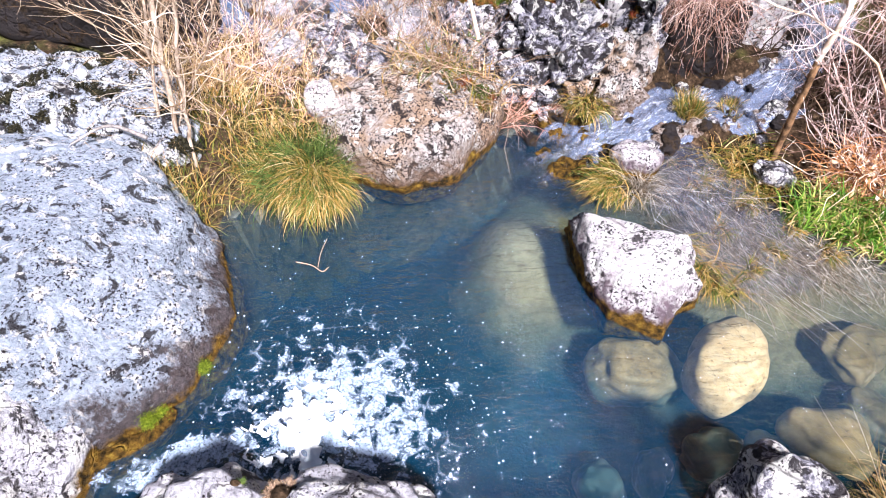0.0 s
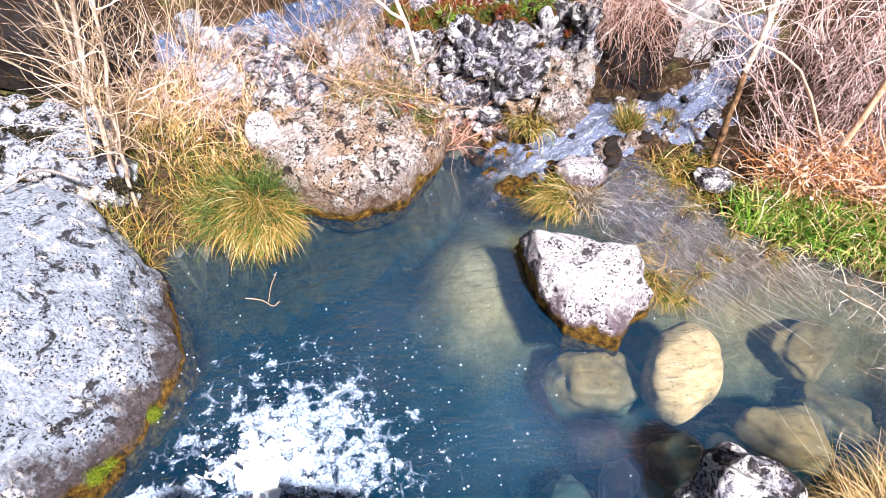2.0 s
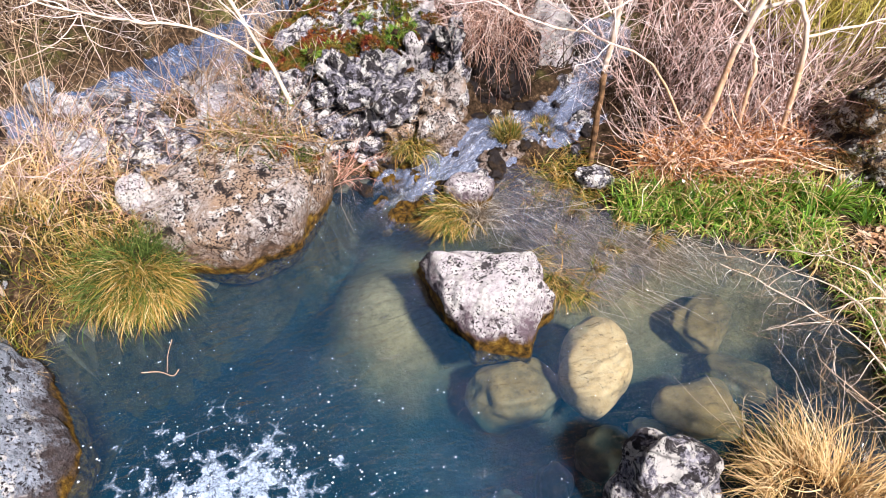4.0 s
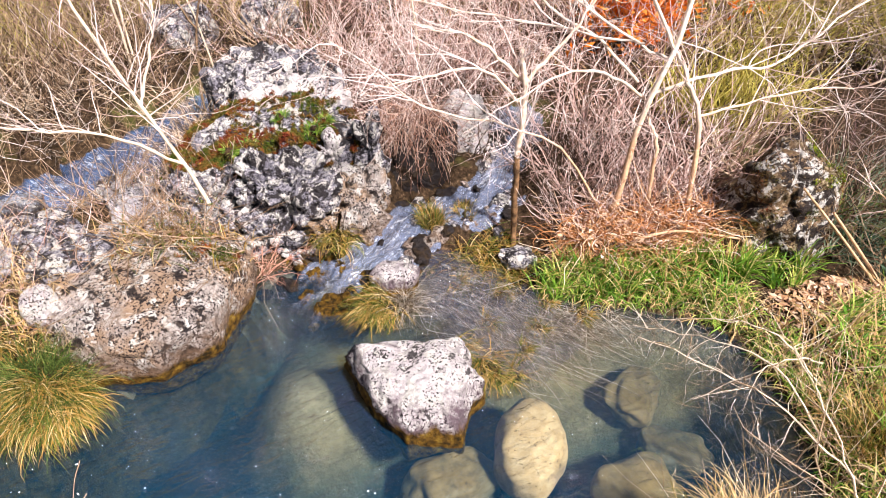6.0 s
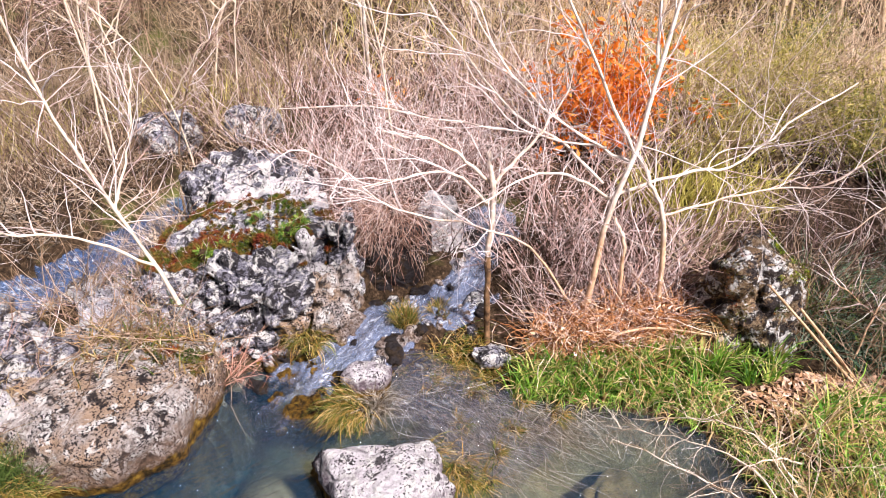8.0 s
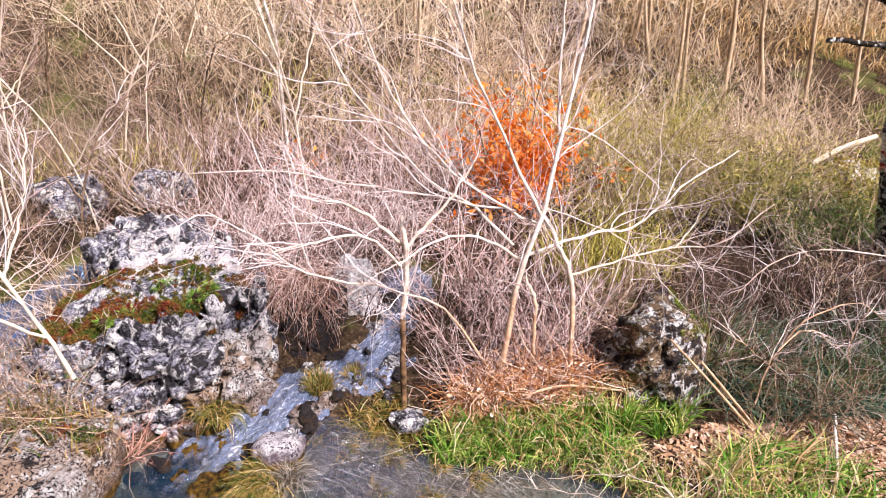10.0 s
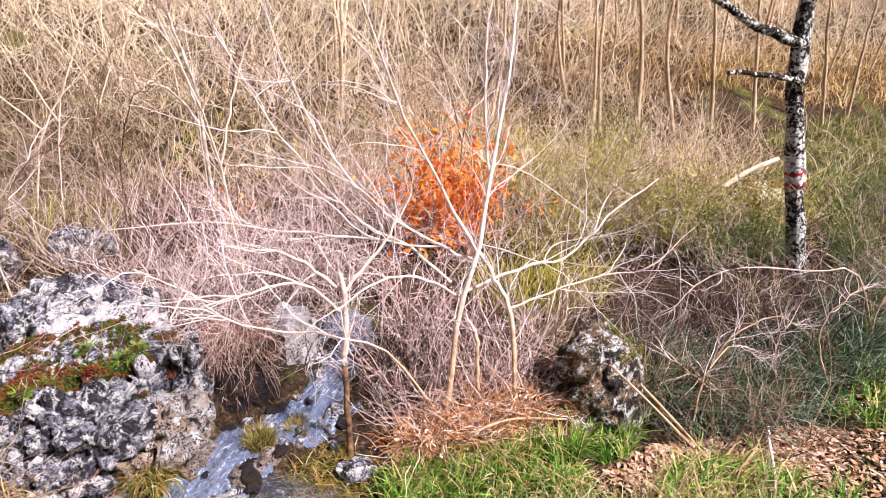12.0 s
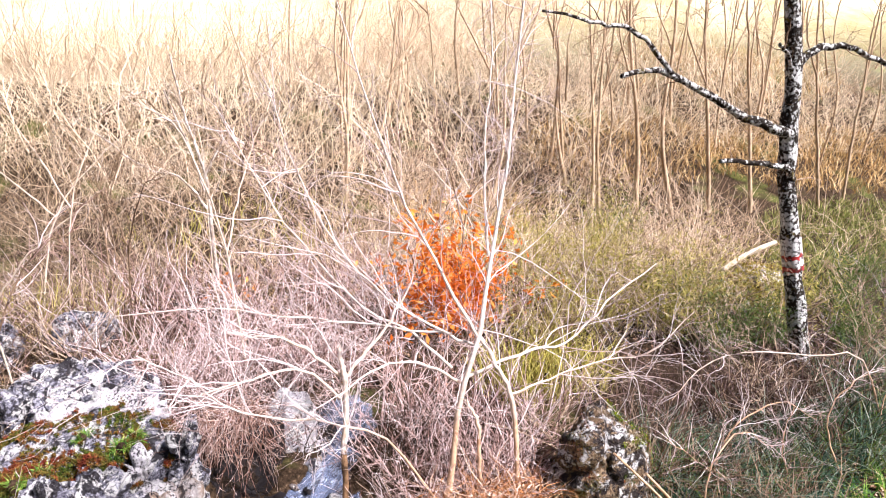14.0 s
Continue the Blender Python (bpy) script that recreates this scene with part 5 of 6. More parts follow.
birch = tree("lichen_tree", "rough black trunk with white lichen and a painted trail mark", [
    ([(5.33, 5.6, 0.1), (5.13, 5.6, 0.86), (5.0, 5.6, 1.45), (4.82, 5.6, 2.2), (4.77, 5.6, 2.75), (4.75, 5.6, 3.31), (4.64, 5.6, 3.97), (4.54, 5.6, 5.2)], 0.094, 0.075),
    ([(4.74, 5.55, 2.74), (4.4, 5.5, 2.84), (4.12, 5.5, 2.94), (3.62, 5.4, 3.14), (3.18, 5.3, 3.27), (2.79, 5.2, 3.22)], 0.05, 0.018),
    ([(3.3, 5.3, 3.25), (2.98, 5.3, 3.54), (2.64, 5.3, 3.61), (2.17, 5.3, 3.68)], 0.022, 0.01),
    ([(4.82, 5.55, 2.34), (4.68, 5.5, 2.45), (4.36, 5.45, 2.51), (3.9, 5.4, 2.54)], 0.032, 0.022),
    ([(4.75, 5.6, 3.36), (5.0, 5.6, 3.5), (5.32, 5.6, 3.52), (5.79, 5.6, 3.38)], 0.04, 0.02),
    ([(4.75, 5.6, 3.2), (4.5, 5.4, 3.4), (4.3, 5.3, 3.5)], 0.02, 0.012),
], BARK_LICHEN, (5.33, 5.6, 0.1), TWIG_DARK, (40, 120), 0.6, 0.006, sides=14)


def band(z0, z1, material, name, label):
    """A ragged band of paint round the lichen tree's trunk."""
    z = np.linspace(z0, z1, 5)
    c = np.column_stack([np.interp(z, [0.86, 1.45, 2.2, 2.75], [5.13, 5.0, 4.82, 4.77]), np.full(5, 5.6), z])
    v, f = tubes((c - np.array([5.33, 5.6, 0.1]))[None], np.full((1, 5), 0.0935), 28)
    v = v.reshape(5, 28, 3)
    v[0, :, 2] += rng.normal(0, 0.012, 28)
    v[4, :, 2] += rng.normal(0, 0.012, 28)
    shape(name, (v.reshape(-1, 3), f), material, birch, label)


band(1.63, 1.79, WHITE_PAINT, "paint_band", "worn white paint band")
band(1.595, 1.63, RED_PAINT, "paint_band", "red paint band")
band(1.515, 1.595, WHITE_PAINT, "paint_band", "worn white paint band")
band(1.465, 1.515, RED_PAINT, "paint_band", "red paint band")
tree("white_sapling", "slender white-barked sapling on the hillside", [
    ([(-0.45, 9.0, 0.6), (-0.5, 9.0, 1.52), (-0.52, 9.0, 2.19), (-0.69, 9.0, 2.89), (-0.8, 9.0, 3.6)], 0.034, 0.01),
    ([(-0.53, 9.0, 1.8), (-0.83, 9.0, 2.2), (-1.18, 9.0, 2.31), (-1.75, 9.0, 2.78)], 0.02, 0.007),
    ([(-0.54, 9.0, 2.0), (-0.67, 9.0, 2.52), (-0.9, 9.0, 3.2)], 0.02, 0.008),
    ([(-0.52, 9.0, 2.2), (-0.3, 9.0, 2.6), (-0.2, 9.0, 2.8)], 0.02, 0.01),
], bark("white speckled bark", (0.78, 0.72, 0.66), (0.3, 0.23, 0.18), 16, 0.75), (-0.45, 9.0, 0.6), TWIG_TAN, (70, 260), 0.9, 0.006, slim=0.8)


tree("stem_cluster", "cluster of pale peeling stems beside the boulder", [
    ([(-2.92, 2.95, 0.2), (-2.9, 2.95, 0.45), (-2.82, 2.95, 0.9), (-2.73, 2.95, 1.33), (-2.6, 2.95, 1.9)], 0.022, 0.012),
    ([(-2.84, 2.95, 0.2), (-2.8, 2.95, 0.51), (-2.71, 2.95, 0.96), (-2.59, 2.95, 1.36), (-2.5, 3.0, 2.0)], 0.016, 0.008),
    ([(-3.0, 2.97, 0.2), (-3.05, 2.97, 0.43), (-2.9, 2.97, 0.99), (-2.81, 2.97, 1.32), (-2.8, 3.0, 1.9)], 0.014, 0.008),
    ([(-2.9, 3.0, 0.2), (-2.92, 3.0, 0.46), (-2.75, 3.0, 0.75), (-2.53, 3.0, 1.07), (-2.4, 3.05, 1.4)], 0.009, 0.005),
], bark("peeling stem bark", (0.56, 0.45, 0.36), (0.2, 0.14, 0.1), 18, 0.6), (-2.92, 2.95, 0.2), TWIG_TAN, (110, 320), 0.7, 0.004, category="shrub", slim=0.8)
for bent in ([(3.9, 4.3, 0.1), (3.85, 4.3, 0.3), (3.78, 4.3, 0.54), (3.86, 4.3, 0.8)], [(3.81, 4.25, 0.1), (3.47, 4.3, 0.2), (3.12, 4.3, 0.44), (2.79, 4.3, 0.68)],
             [(5.2, 4.6, 0.2), (4.7, 4.5, 1.0), (4.17, 4.5, 1.1), (3.53, 4.5, 1.19), (3.15, 4.5, 1.09), (2.94, 4.5, 0.88)], [(3.2, 4.4, 0.1), (3.4, 4.4, 0.6), (3.8, 4.4, 0.8), (4.2, 4.4, 0.6)],
             [(4.3, 4.2, 0.2), (4.2, 4.3, 0.6), (4.35, 4.3, 0.9), (4.6, 4.3, 1.0)], [(2.95, 4.1, 0.15), (3.1, 4.2, 0.5), (3.4, 4.3, 0.66), (3.7, 4.3, 0.5)],
             [(4.9, 4.4, 0.2), (5.0, 4.5, 0.7), (5.3, 4.5, 1.0), (5.8, 4.5, 1.1)]):
    tree("arching_branch", "thin bare branch arching over the shady hollow", [(bent, 0.007, 0.003)], BARK_PALE, bent[0], TWIG_PALE, (20, 50), 0.6, 0.0026, category="branch", sides=6)


def shrub(name, at, height, spread, stems, twigs, material, label, radius=0.006, category="shrub", wiggle=0.2, lift=0.3):
    """A bare bush: stems from one foot, with twigs of two orders."""
    x, y = at
    foot = np.array([x, y, float(ground_at(x, y))])
    thing = tagged(new(name), label, category)
    thing.matrix_world = pose(*foot)
    start = np.column_stack([rng.normal(0, spread * 0.12, (stems, 2)), np.full(stems, -0.04)])
    a = rng.uniform(0, 2 * np.pi, stems)
    way = np.column_stack([np.cos(a) * spread, np.sin(a) * spread, np.full(stems, height)]) * rng.uniform(0.5, 1.2, (stems, 1))
    main = wander(start, way, height * rng.uniform(0.6, 1.2, stems), 8, wiggle * 0.6)
    thick = taper(stems, 8, radius * rng.uniform(0.7, 1.3, stems))
    for line, r in zip(main, thick):
        shape("stem", tubes(line[None], r[None], 5), material, thing)
    one, r1 = offshoots(main, twigs, height * 0.5, radius * 0.5, 0.6, lift, 6, wiggle)
    two, r2 = offshoots(one, twigs * 2, height * 0.25, radius * 0.32, 0.7, lift, 4, wiggle)
    tagged(shape("twig_crown", joined(tubes(one, r1, 3), tubes(two, r2, 3)), material, thing), kind="stuff")
    return thing


for x, y, h, s, m in [(-3.45, 3.55, 1.3, 0.5, TWIG_TAN), (-3.0, 3.9, 1.0, 0.7, TWIG_TAN), (-2.35, 4.6, 0.7, 0.6, TWIG_DARK), (-1.9, 5.1, 0.5, 0.7, TWIG_TAN),
                      (-0.3, 5.6, 0.9, 0.8, TWIG_PINK), (-0.15, 5.45, 0.55, 0.7, TWIG_PINK), (-0.9, 5.9, 1.0, 0.9, TWIG_PINK), (1.0, 5.0, 0.8, 0.9, TWIG_PINK),
                      (1.7, 4.9, 0.8, 0.9, TWIG_PINK), (2.2, 5.2, 0.8, 0.9, TWIG_TAN), (1.2, 5.6, 1.1, 0.9, TWIG_PINK), (0.4, 6.6, 1.2, 1.0, TWIG_PINK),
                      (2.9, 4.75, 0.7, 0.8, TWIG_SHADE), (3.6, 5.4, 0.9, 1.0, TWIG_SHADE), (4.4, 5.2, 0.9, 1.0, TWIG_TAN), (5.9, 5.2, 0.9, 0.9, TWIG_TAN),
                      (-2.9, 6.9, 1.1, 0.9, TWIG_DARK), (-3.9, 6.6, 1.3, 1.0, TWIG_DARK), (-4.4, 5.6, 1.5, 0.9, TWIG_DARK), (-1.6, 7.2, 1.2, 1.0, TWIG_TAN)]:
    shrub("bare_shrub", (x, y), h, s, 16, 110, m, "tangled leafless shrub among the rocks" if x < 0.5 else "tangled leafless shrub on the bank", 0.0042 if x < -2.2 else 0.006)
for x, y, h, s in [(1.75, 2.9, 0.9, 0.8), (1.95, 2.5, 0.8, 0.8), (2.6, 3.0, 0.6, 0.5)]:
    shrub("waterside_shrub", (x, y), h, s, 9, 45, TWIG_TAN, "sparse dry shrub leaning over the water's edge", 0.0045, lift=0.0)


for start, mid, tip in [((1.95, 2.75, 0.1), (1.6, 3.05, 0.45), (1.1, 3.45, 0.3)), ((2.0, 2.5, 0.1), (1.5, 2.75, 0.5), (1.0, 3.1, 0.55)), ((2.1, 3.1, 0.1), (1.75, 3.3, 0.4), (1.3, 3.6, 0.2)),
                        ((1.9, 2.3, 0.1), (1.75, 2.7, 0.5), (1.7, 3.2, 0.6)), ((2.2, 3.3, 0.1), (1.8, 3.1, 0.35), (1.35, 3.05, 0.12))]:
    tree("waterside_branch", "thin dry branch arching low over the pool", [([start, mid, tip], 0.006, 0.002)], BARK_FAR, start, TWIG_TAN, (16, 34), 0.5, 0.0024, category="branch", sides=5)


# leaf-bearing bushes on the hillside
def leafy(name, at, size, count, leaf, material, label, stems=14, narrow=0.45):
    x, y = at
    foot = np.array([x, y, float(ground_at(x, y))])
    thing = shrub(name, at, size * 1.1, size * 0.7, stems, 90, TWIG_TAN, label, 0.009)
    main = wander(rng.normal(0, size * 0.2, (60, 3)) * [1, 1, 0.2] + [0, 0, size * 0.15], rng.normal(0, 0.4, (60, 3)) + [0, 0, 1.2], size * rng.uniform(0.5, 1.25, 60), 7, 0.25)
    pts = main[rng.integers(0, 60, count), rng.integers(1, 7, count)] + rng.normal(0, size * 0.07, (count, 3))
    shape("leaves", leaves(pts, leaf, narrow), material, thing, "", False)
    return thing


leafy("oak_sapling", (2.05, 7.0), 1.08, 3400, 0.042, ORANGE, "young oak still holding orange withered leaves")
leafy("oak_sapling", (-0.3, 8.3), 0.45, 40, 0.05, ORANGE, "tiny oak seedling with a few orange leaves")
for x, y, s in [(2.9, 6.6, 0.9), (3.6, 6.7, 0.9), (4.3, 6.5, 0.9), (4.9, 6.8, 1.0), (3.2, 7.8, 1.1), (4.4, 8.0, 1.2), (5.6, 6.4, 0.8)]:
    leafy("broom_bush", (x, y), s, 4200, 0.034, OLIVE, "yellow-green broom bush on the slope", 24, 0.1)
# Darker green copies of the broom; the leaf colour carries the shade.
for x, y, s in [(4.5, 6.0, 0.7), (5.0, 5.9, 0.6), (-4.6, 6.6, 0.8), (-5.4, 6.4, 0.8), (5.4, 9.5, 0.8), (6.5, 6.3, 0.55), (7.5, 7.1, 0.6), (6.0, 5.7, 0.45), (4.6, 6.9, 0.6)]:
    leafy("broom_bush", (x, y), s, 3000, 0.034, OLIVE_DARK, "dark green broom bush, shade put into its leaf colour", 20, 0.1)

# saplings, brush and fallen wood on the slope
for x, y, tip, top, thick in [(6.36, 10.5, 6.0, 4.6, 0.05), (7.1, 10.5, 6.75, 4.8, 0.046), (7.85, 10.5, 7.4, 4.6, 0.042), (8.75, 10.5, 8.15, 4.3, 0.042),
                                  (5.4, 10.3, 5.15, 4.2, 0.03), (5.7, 10.6, 5.6, 4.4, 0.034), (10.3, 10.5, 9.7, 4.6, 0.034), (10.95, 10.6, 11.3, 4.2, 0.03)]:
    z = float(ground_at(x, y))
    tree("slope_tree", "straight pale-barked young tree on the hillside", [
        ([(x, y, z - 0.1), (x + (tip - x) * 0.3 + rng.normal(0, 0.1), y, z + top * 0.3), (x + (tip - x) * 0.75 + rng.normal(0, 0.13), y, z + top * 0.65), (tip, y, z + top)], thick, 0.012),
        ([(x + (tip - x) * 0.45, y, z + top * 0.45), (tip + rng.normal(0, 0.35), y, z + top * 0.75), (tip + rng.normal(0, 0.6), y, z + top * 0.98)], 0.02, 0.006),
    ], BARK_SLOPE, (x, y, z - 0.1), TWIG_FAR, (40, 160), 1.0, 0.006, sides=7)
for n in range(40):
    x, y = (rng.uniform(0.5, 13), rng.uniform(10.8, 15.5)) if n < 34 else (rng.uniform(1, 12), rng.uniform(11, 17))
    z = float(ground_at(x, y))
    top = rng.uniform(3, 5.5)
    lean = rng.normal(0, 0.35, 2)
    tree("slope_sapling", "slender bare sapling on the hillside", [
        ([(x, y, z - 0.1), (x + lean[0] * 0.4 + rng.normal(0, 0.06), y + lean[1] * 0.4, z + top * 0.3), (x + lean[0] * 0.5 + rng.normal(0, 0.12), y, z + top * 0.62), (x + lean[0], y + lean[1], z + top)], rng.uniform(0.016, 0.038), 0.008),
        ([(x + lean[0] * 0.4, y, z + top * 0.4), (x + lean[0] * 0.5 + rng.normal(0, 0.5), y, z + top * 0.75), (x + rng.normal(0, 0.8), y, z + top)], 0.02, 0.006),
    ], BARK_SLOPE, (x, y, z - 0.1), TWIG_FAR, (40, 140), 1.1, 0.0055, sides=6)


def brush(name, spots, length, radius, material, label, lean=0.8, k=5):
    """A wide thicket of thin bare twigs."""
    base = np.concatenate([scatter(*s) for s in spots])
    n = len(base)
    main = wander(base, rng.normal(0, lean, (n, 3)) * [1, 1, 0.4] + [0, 0, 1.0], length * rng.uniform(0.35, 1.2, n), k, 0.2)
    side, r = offshoots(main, n * 2, length * 0.4, radius * 0.6, 0.7, 0.3, 4, 0.25)
    ob = shape(name, joined(tubes(main, taper(n, k, radius * rng.uniform(0.6, 1.3, n)), 3), tubes(side, r, 3)), material)
    return tagged(ob, label, "brush", kind="stuff")


brush("pink_brush", [(1300, 0.7, 7.8, 2.9, 1.6), (300, -2.3, 8, 2.0, 1.6), (250, -0.4, 6.2, 0.9, 0.4), (120, 0.3, 6.5, 0.6, 0.3), (200, 1.7, 5.2, 0.8, 0.5)], 0.9, 0.0055, TWIG_PINK, "pinkish thicket of bare twigs over the slope")
brush("tan_brush", [(1100, 0.5, 10.8, 3.5, 2.0), (2200, 4.5, 10, 3.5, 2.5), (150, 9, 9, 2.5, 1.6), (500, -4, 12.3, 4, 1.6)], 1.1, 0.0046, TWIG_FAR, "tan thicket of bare twigs on the hillside", 0.9, 6)
brush("upper_brush", [(2600, 1, 14, 7, 2.5), (1900, 11, 14.5, 5, 2.5), (1800, 0, 15.5, 8, 1.5), (2200, -6, 16.5, 9, 1.2)], 1.1, 0.0055, TWIG_CREST, "thicket of bare twigs paled for haze high on the hillside", 0.9, 6)
brush("left_slope_brush", [(1300, -3.5, 9.5, 2.5, 1.6), (900, -4.5, 8.0, 2, 1.4), (900, -4, 11.5, 4, 1.2)], 0.9, 0.0038, TWIG_SLOPE, "brown thicket of bare twigs on the shady slope", 1.0, 6)
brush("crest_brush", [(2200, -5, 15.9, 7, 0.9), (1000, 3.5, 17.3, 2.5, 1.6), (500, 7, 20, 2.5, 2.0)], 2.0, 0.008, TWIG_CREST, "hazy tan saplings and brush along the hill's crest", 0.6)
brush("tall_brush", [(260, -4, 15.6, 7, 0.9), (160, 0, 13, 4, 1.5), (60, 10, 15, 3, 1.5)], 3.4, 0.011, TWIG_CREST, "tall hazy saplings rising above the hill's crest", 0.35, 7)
brush("dark_brush", [(1200, -3.2, 8.2, 2.0, 1.6), (180, 3.5, 4.8, 0.9, 0.5), (160, 4.6, 5.0, 0.8, 0.5), (150, -4.2, 5.6, 0.8, 0.4), (250, 2.9, 4.5, 0.4, 0.3), (160, 3.4, 3.9, 0.6, 0.3), (200, 5.8, 5.0, 0.8, 0.5)], 0.7, 0.004, TWIG_DARK, "dark tangle of twigs in the shady hollow", 1.3)
# Added dark layer that gives the thicket its shaded depth.
brush("dark_understory", [(1500, 0.5, 7.5, 3.5, 1.6), (900, -2.5, 7.5, 2.2, 1.5), (700, 4, 7, 2, 1.5), (500, 1.2, 5.2, 1.0, 0.5), (400, -0.2, 5.8, 0.8, 0.4), (900, -3.4, 6.0, 1.3, 0.9), (900, 3.7, 4.7, 1.0, 0.5), (700, 3.5, 5.5, 0.8, 0.4), (600, 4.8, 4.9, 0.8, 0.5), (900, -3.4, 7.6, 1.6, 1.2)], 0.5, 0.006, TWIG_SHADE, "near-black twigs standing in for shade low under the thicket", 1.2)
brush("hollow_brush", [(230, 3.5, 4.85, 0.8, 0.35), (200, 4.7, 5.1, 0.8, 0.35), (260, 5.0, 6.1, 0.9, 0.4), (300, 6.7, 6.0, 0.9, 0.6), (220, 8.0, 6.8, 1.0, 0.6)], 0.8, 0.0036, TWIG_PLUM, "plum brown twigs arching over the shady hollow", 1.5, 7)
brush("waterside_stalks", [(60, 2.05, 2.95, 0.3, 0.5), (50, 1.95, 2.4, 0.3, 0.3), (30, 1.3, 2.05, 0.2, 0.15)], 0.75, 0.0028, TWIG_TAN, "dry stalks leaning over the pool's edge", 1.1, 7)
brush("side_stream_brush", [(420, -3.2, 4.75, 0.7, 0.25), (260, -2.7, 5.6, 0.5, 0.4), (200, -4.0, 4.9, 0.5, 0.3), (240, -3.0, 5.9, 0.6, 0.3)], 0.7, 0.0032, TWIG_ASH, "ash-grey brambles hanging over the side stream", 1.5, 7)
brush("left_brush", [(60, -2.4, 4.9, 0.3, 0.2), (300, -3.4, 6.3, 0.9, 0.25), (300, -2.0, 5.8, 0.35, 0.3), (60, -4.3, 5.8, 0.7, 0.3), (300, -3.6, 6.9, 1.0, 0.5)], 0.8, 0.0045, TWIG_TAN, "tangled dry brambles over the side stream", 1.5, 7)
brush("bank_brush", [(240, -2.8, 3.8, 0.6, 0.4), (110, -1.8, 4.6, 0.45, 0.25), (220, -0.35, 5.5, 0.4, 0.2), (500, 1.4, 4.6, 0.6, 0.25)], 0.6, 0.003, TWIG_PINK, "tangle of thin bare twigs over the banks", 1.0)


def hanging_twigs():
    """Twigs that root on top of the bank and hang out over the dark hollow."""
    n = 420
    base = np.column_stack([rng.uniform(-0.45, 0.06, n), rng.uniform(5.28, 5.55, n), rng.uniform(0.55, 0.82, n)])
    main = wander(base, rng.normal(0, 0.6, (n, 3)) + [0.1, -0.9, 0.25], rng.uniform(0.2, 0.6, n), 7, 0.2, 0.22)
    side, r = offshoots(main, 900, 0.18, 0.0014, 0.7, 0.0, 4, 0.25)
    return joined(tubes(main, taper(n, 7, 0.0028 * rng.uniform(0.6, 1.3, n)), 3), tubes(side, r, 3))


tagged(shape("hanging_brush", hanging_twigs(), plain("rusty pink twigs", [(0.0, (0.09, 0.04, 0.03)), (0.5, (0.42, 0.23, 0.17)), (1.0, (0.86, 0.68, 0.6))])), "rusty pink twigs hanging over the dark hollow", "brush", kind="stuff")


for n in range(26):
    x, y = rng.uniform(-5, 3.5), rng.uniform(6.4, 9.8)
    z, top, lean = float(ground_at(x, y)), rng.uniform(1.2, 2.6), rng.normal(0, 0.7, 2)
    tree("bare_sapling", "thin bare sapling bending over the thicket", [
        ([(x, y, z - 0.05), (x + 0.2 * lean[0], y + 0.2 * lean[1], z + top * 0.5), (x + 0.8 * lean[0], y + 0.6 * lean[1], z + top * 0.9), (x + 1.4 * lean[0], y + lean[1], z + top)], rng.uniform(0.008, 0.014), 0.003),
        ([(x + 0.2 * lean[0], y + 0.2 * lean[1], z + top * 0.5), (x - 0.3 * lean[0], y, z + top * 0.8), (x - 0.8 * lean[0], y, z + top)], 0.01, 0.003),
    ], (BARK_FAR, BARK_DARK)[n % 2], (x, y, z - 0.05), (TWIG_TAN, TWIG_PINK, TWIG_DARK)[n % 3], (30, 90), 0.7, 0.004, sides=6)
sward("rusty_bracken", [(1400, 7.5, 12.5, 2.5, 1.2), (2600, 12, 12, 3.2, 1.2), (1500, 12.5, 16, 3.5, 1.6), (700, 3.2, 10.8, 1.2, 0.8)], 0.45, plain("rusty dead bracken", [(0.0, (0.32, 0.18, 0.07)), (0.5, (0.56, 0.37, 0.16)), (1.0, (0.76, 0.57, 0.32))], 0.8, 0.2), "rusty brown dead bracken on the hillside", (0.3, 1.2), 0.008)
sward("olive_grass", [(500, -2.4, 8.3, 1.1, 0.7), (900, -4.6, 7.6, 1.2, 0.9), (300, 0.3, 10.6, 2.2, 0.8), (1500, 4.0, 9.4, 1.4, 0.9), (900, 2.6, 5.9, 0.7, 0.4)], 0.55, OLIVE, "olive green grass between bare twigs on the slope", (0.1, 0.9), 0.006)


# fallen leaves and moss
def litter(name, spots, size, material, label):
    at = np.concatenate([scatter(*s) for s in spots])
    at[:, 2] += 0.03 + rng.uniform(0, 0.03, len(at))
    return tagged(shape(name, flat_leaves(at, size), material, smooth=False), label, "leaves", kind="stuff")


litter("fallen_leaves", [(1000, 2.6, 3.7, 0.6, 0.25), (500, 2.5, 3.2, 0.5, 0.5), (3000, 3.1, 3.75, 0.9, 0.28), (2400, 3.6, 3.45, 0.9, 0.4), (900, 2.8, 3.2, 0.5, 0.4), (1200, 5, 4.2, 1.0, 0.5), (1500, 1.35, 4.4, 0.55, 0.14), (700, -2.5, 3.8, 0.6, 0.5), (500, -1.8, 4.5, 0.5, 0.4),
                         (4000, 1, 7.5, 4, 2), (3000, 3, 11, 6, 3), (1000, 5, 6, 1.5, 1)], 0.03, LITTER, "brown withered leaves strewn over the banks")


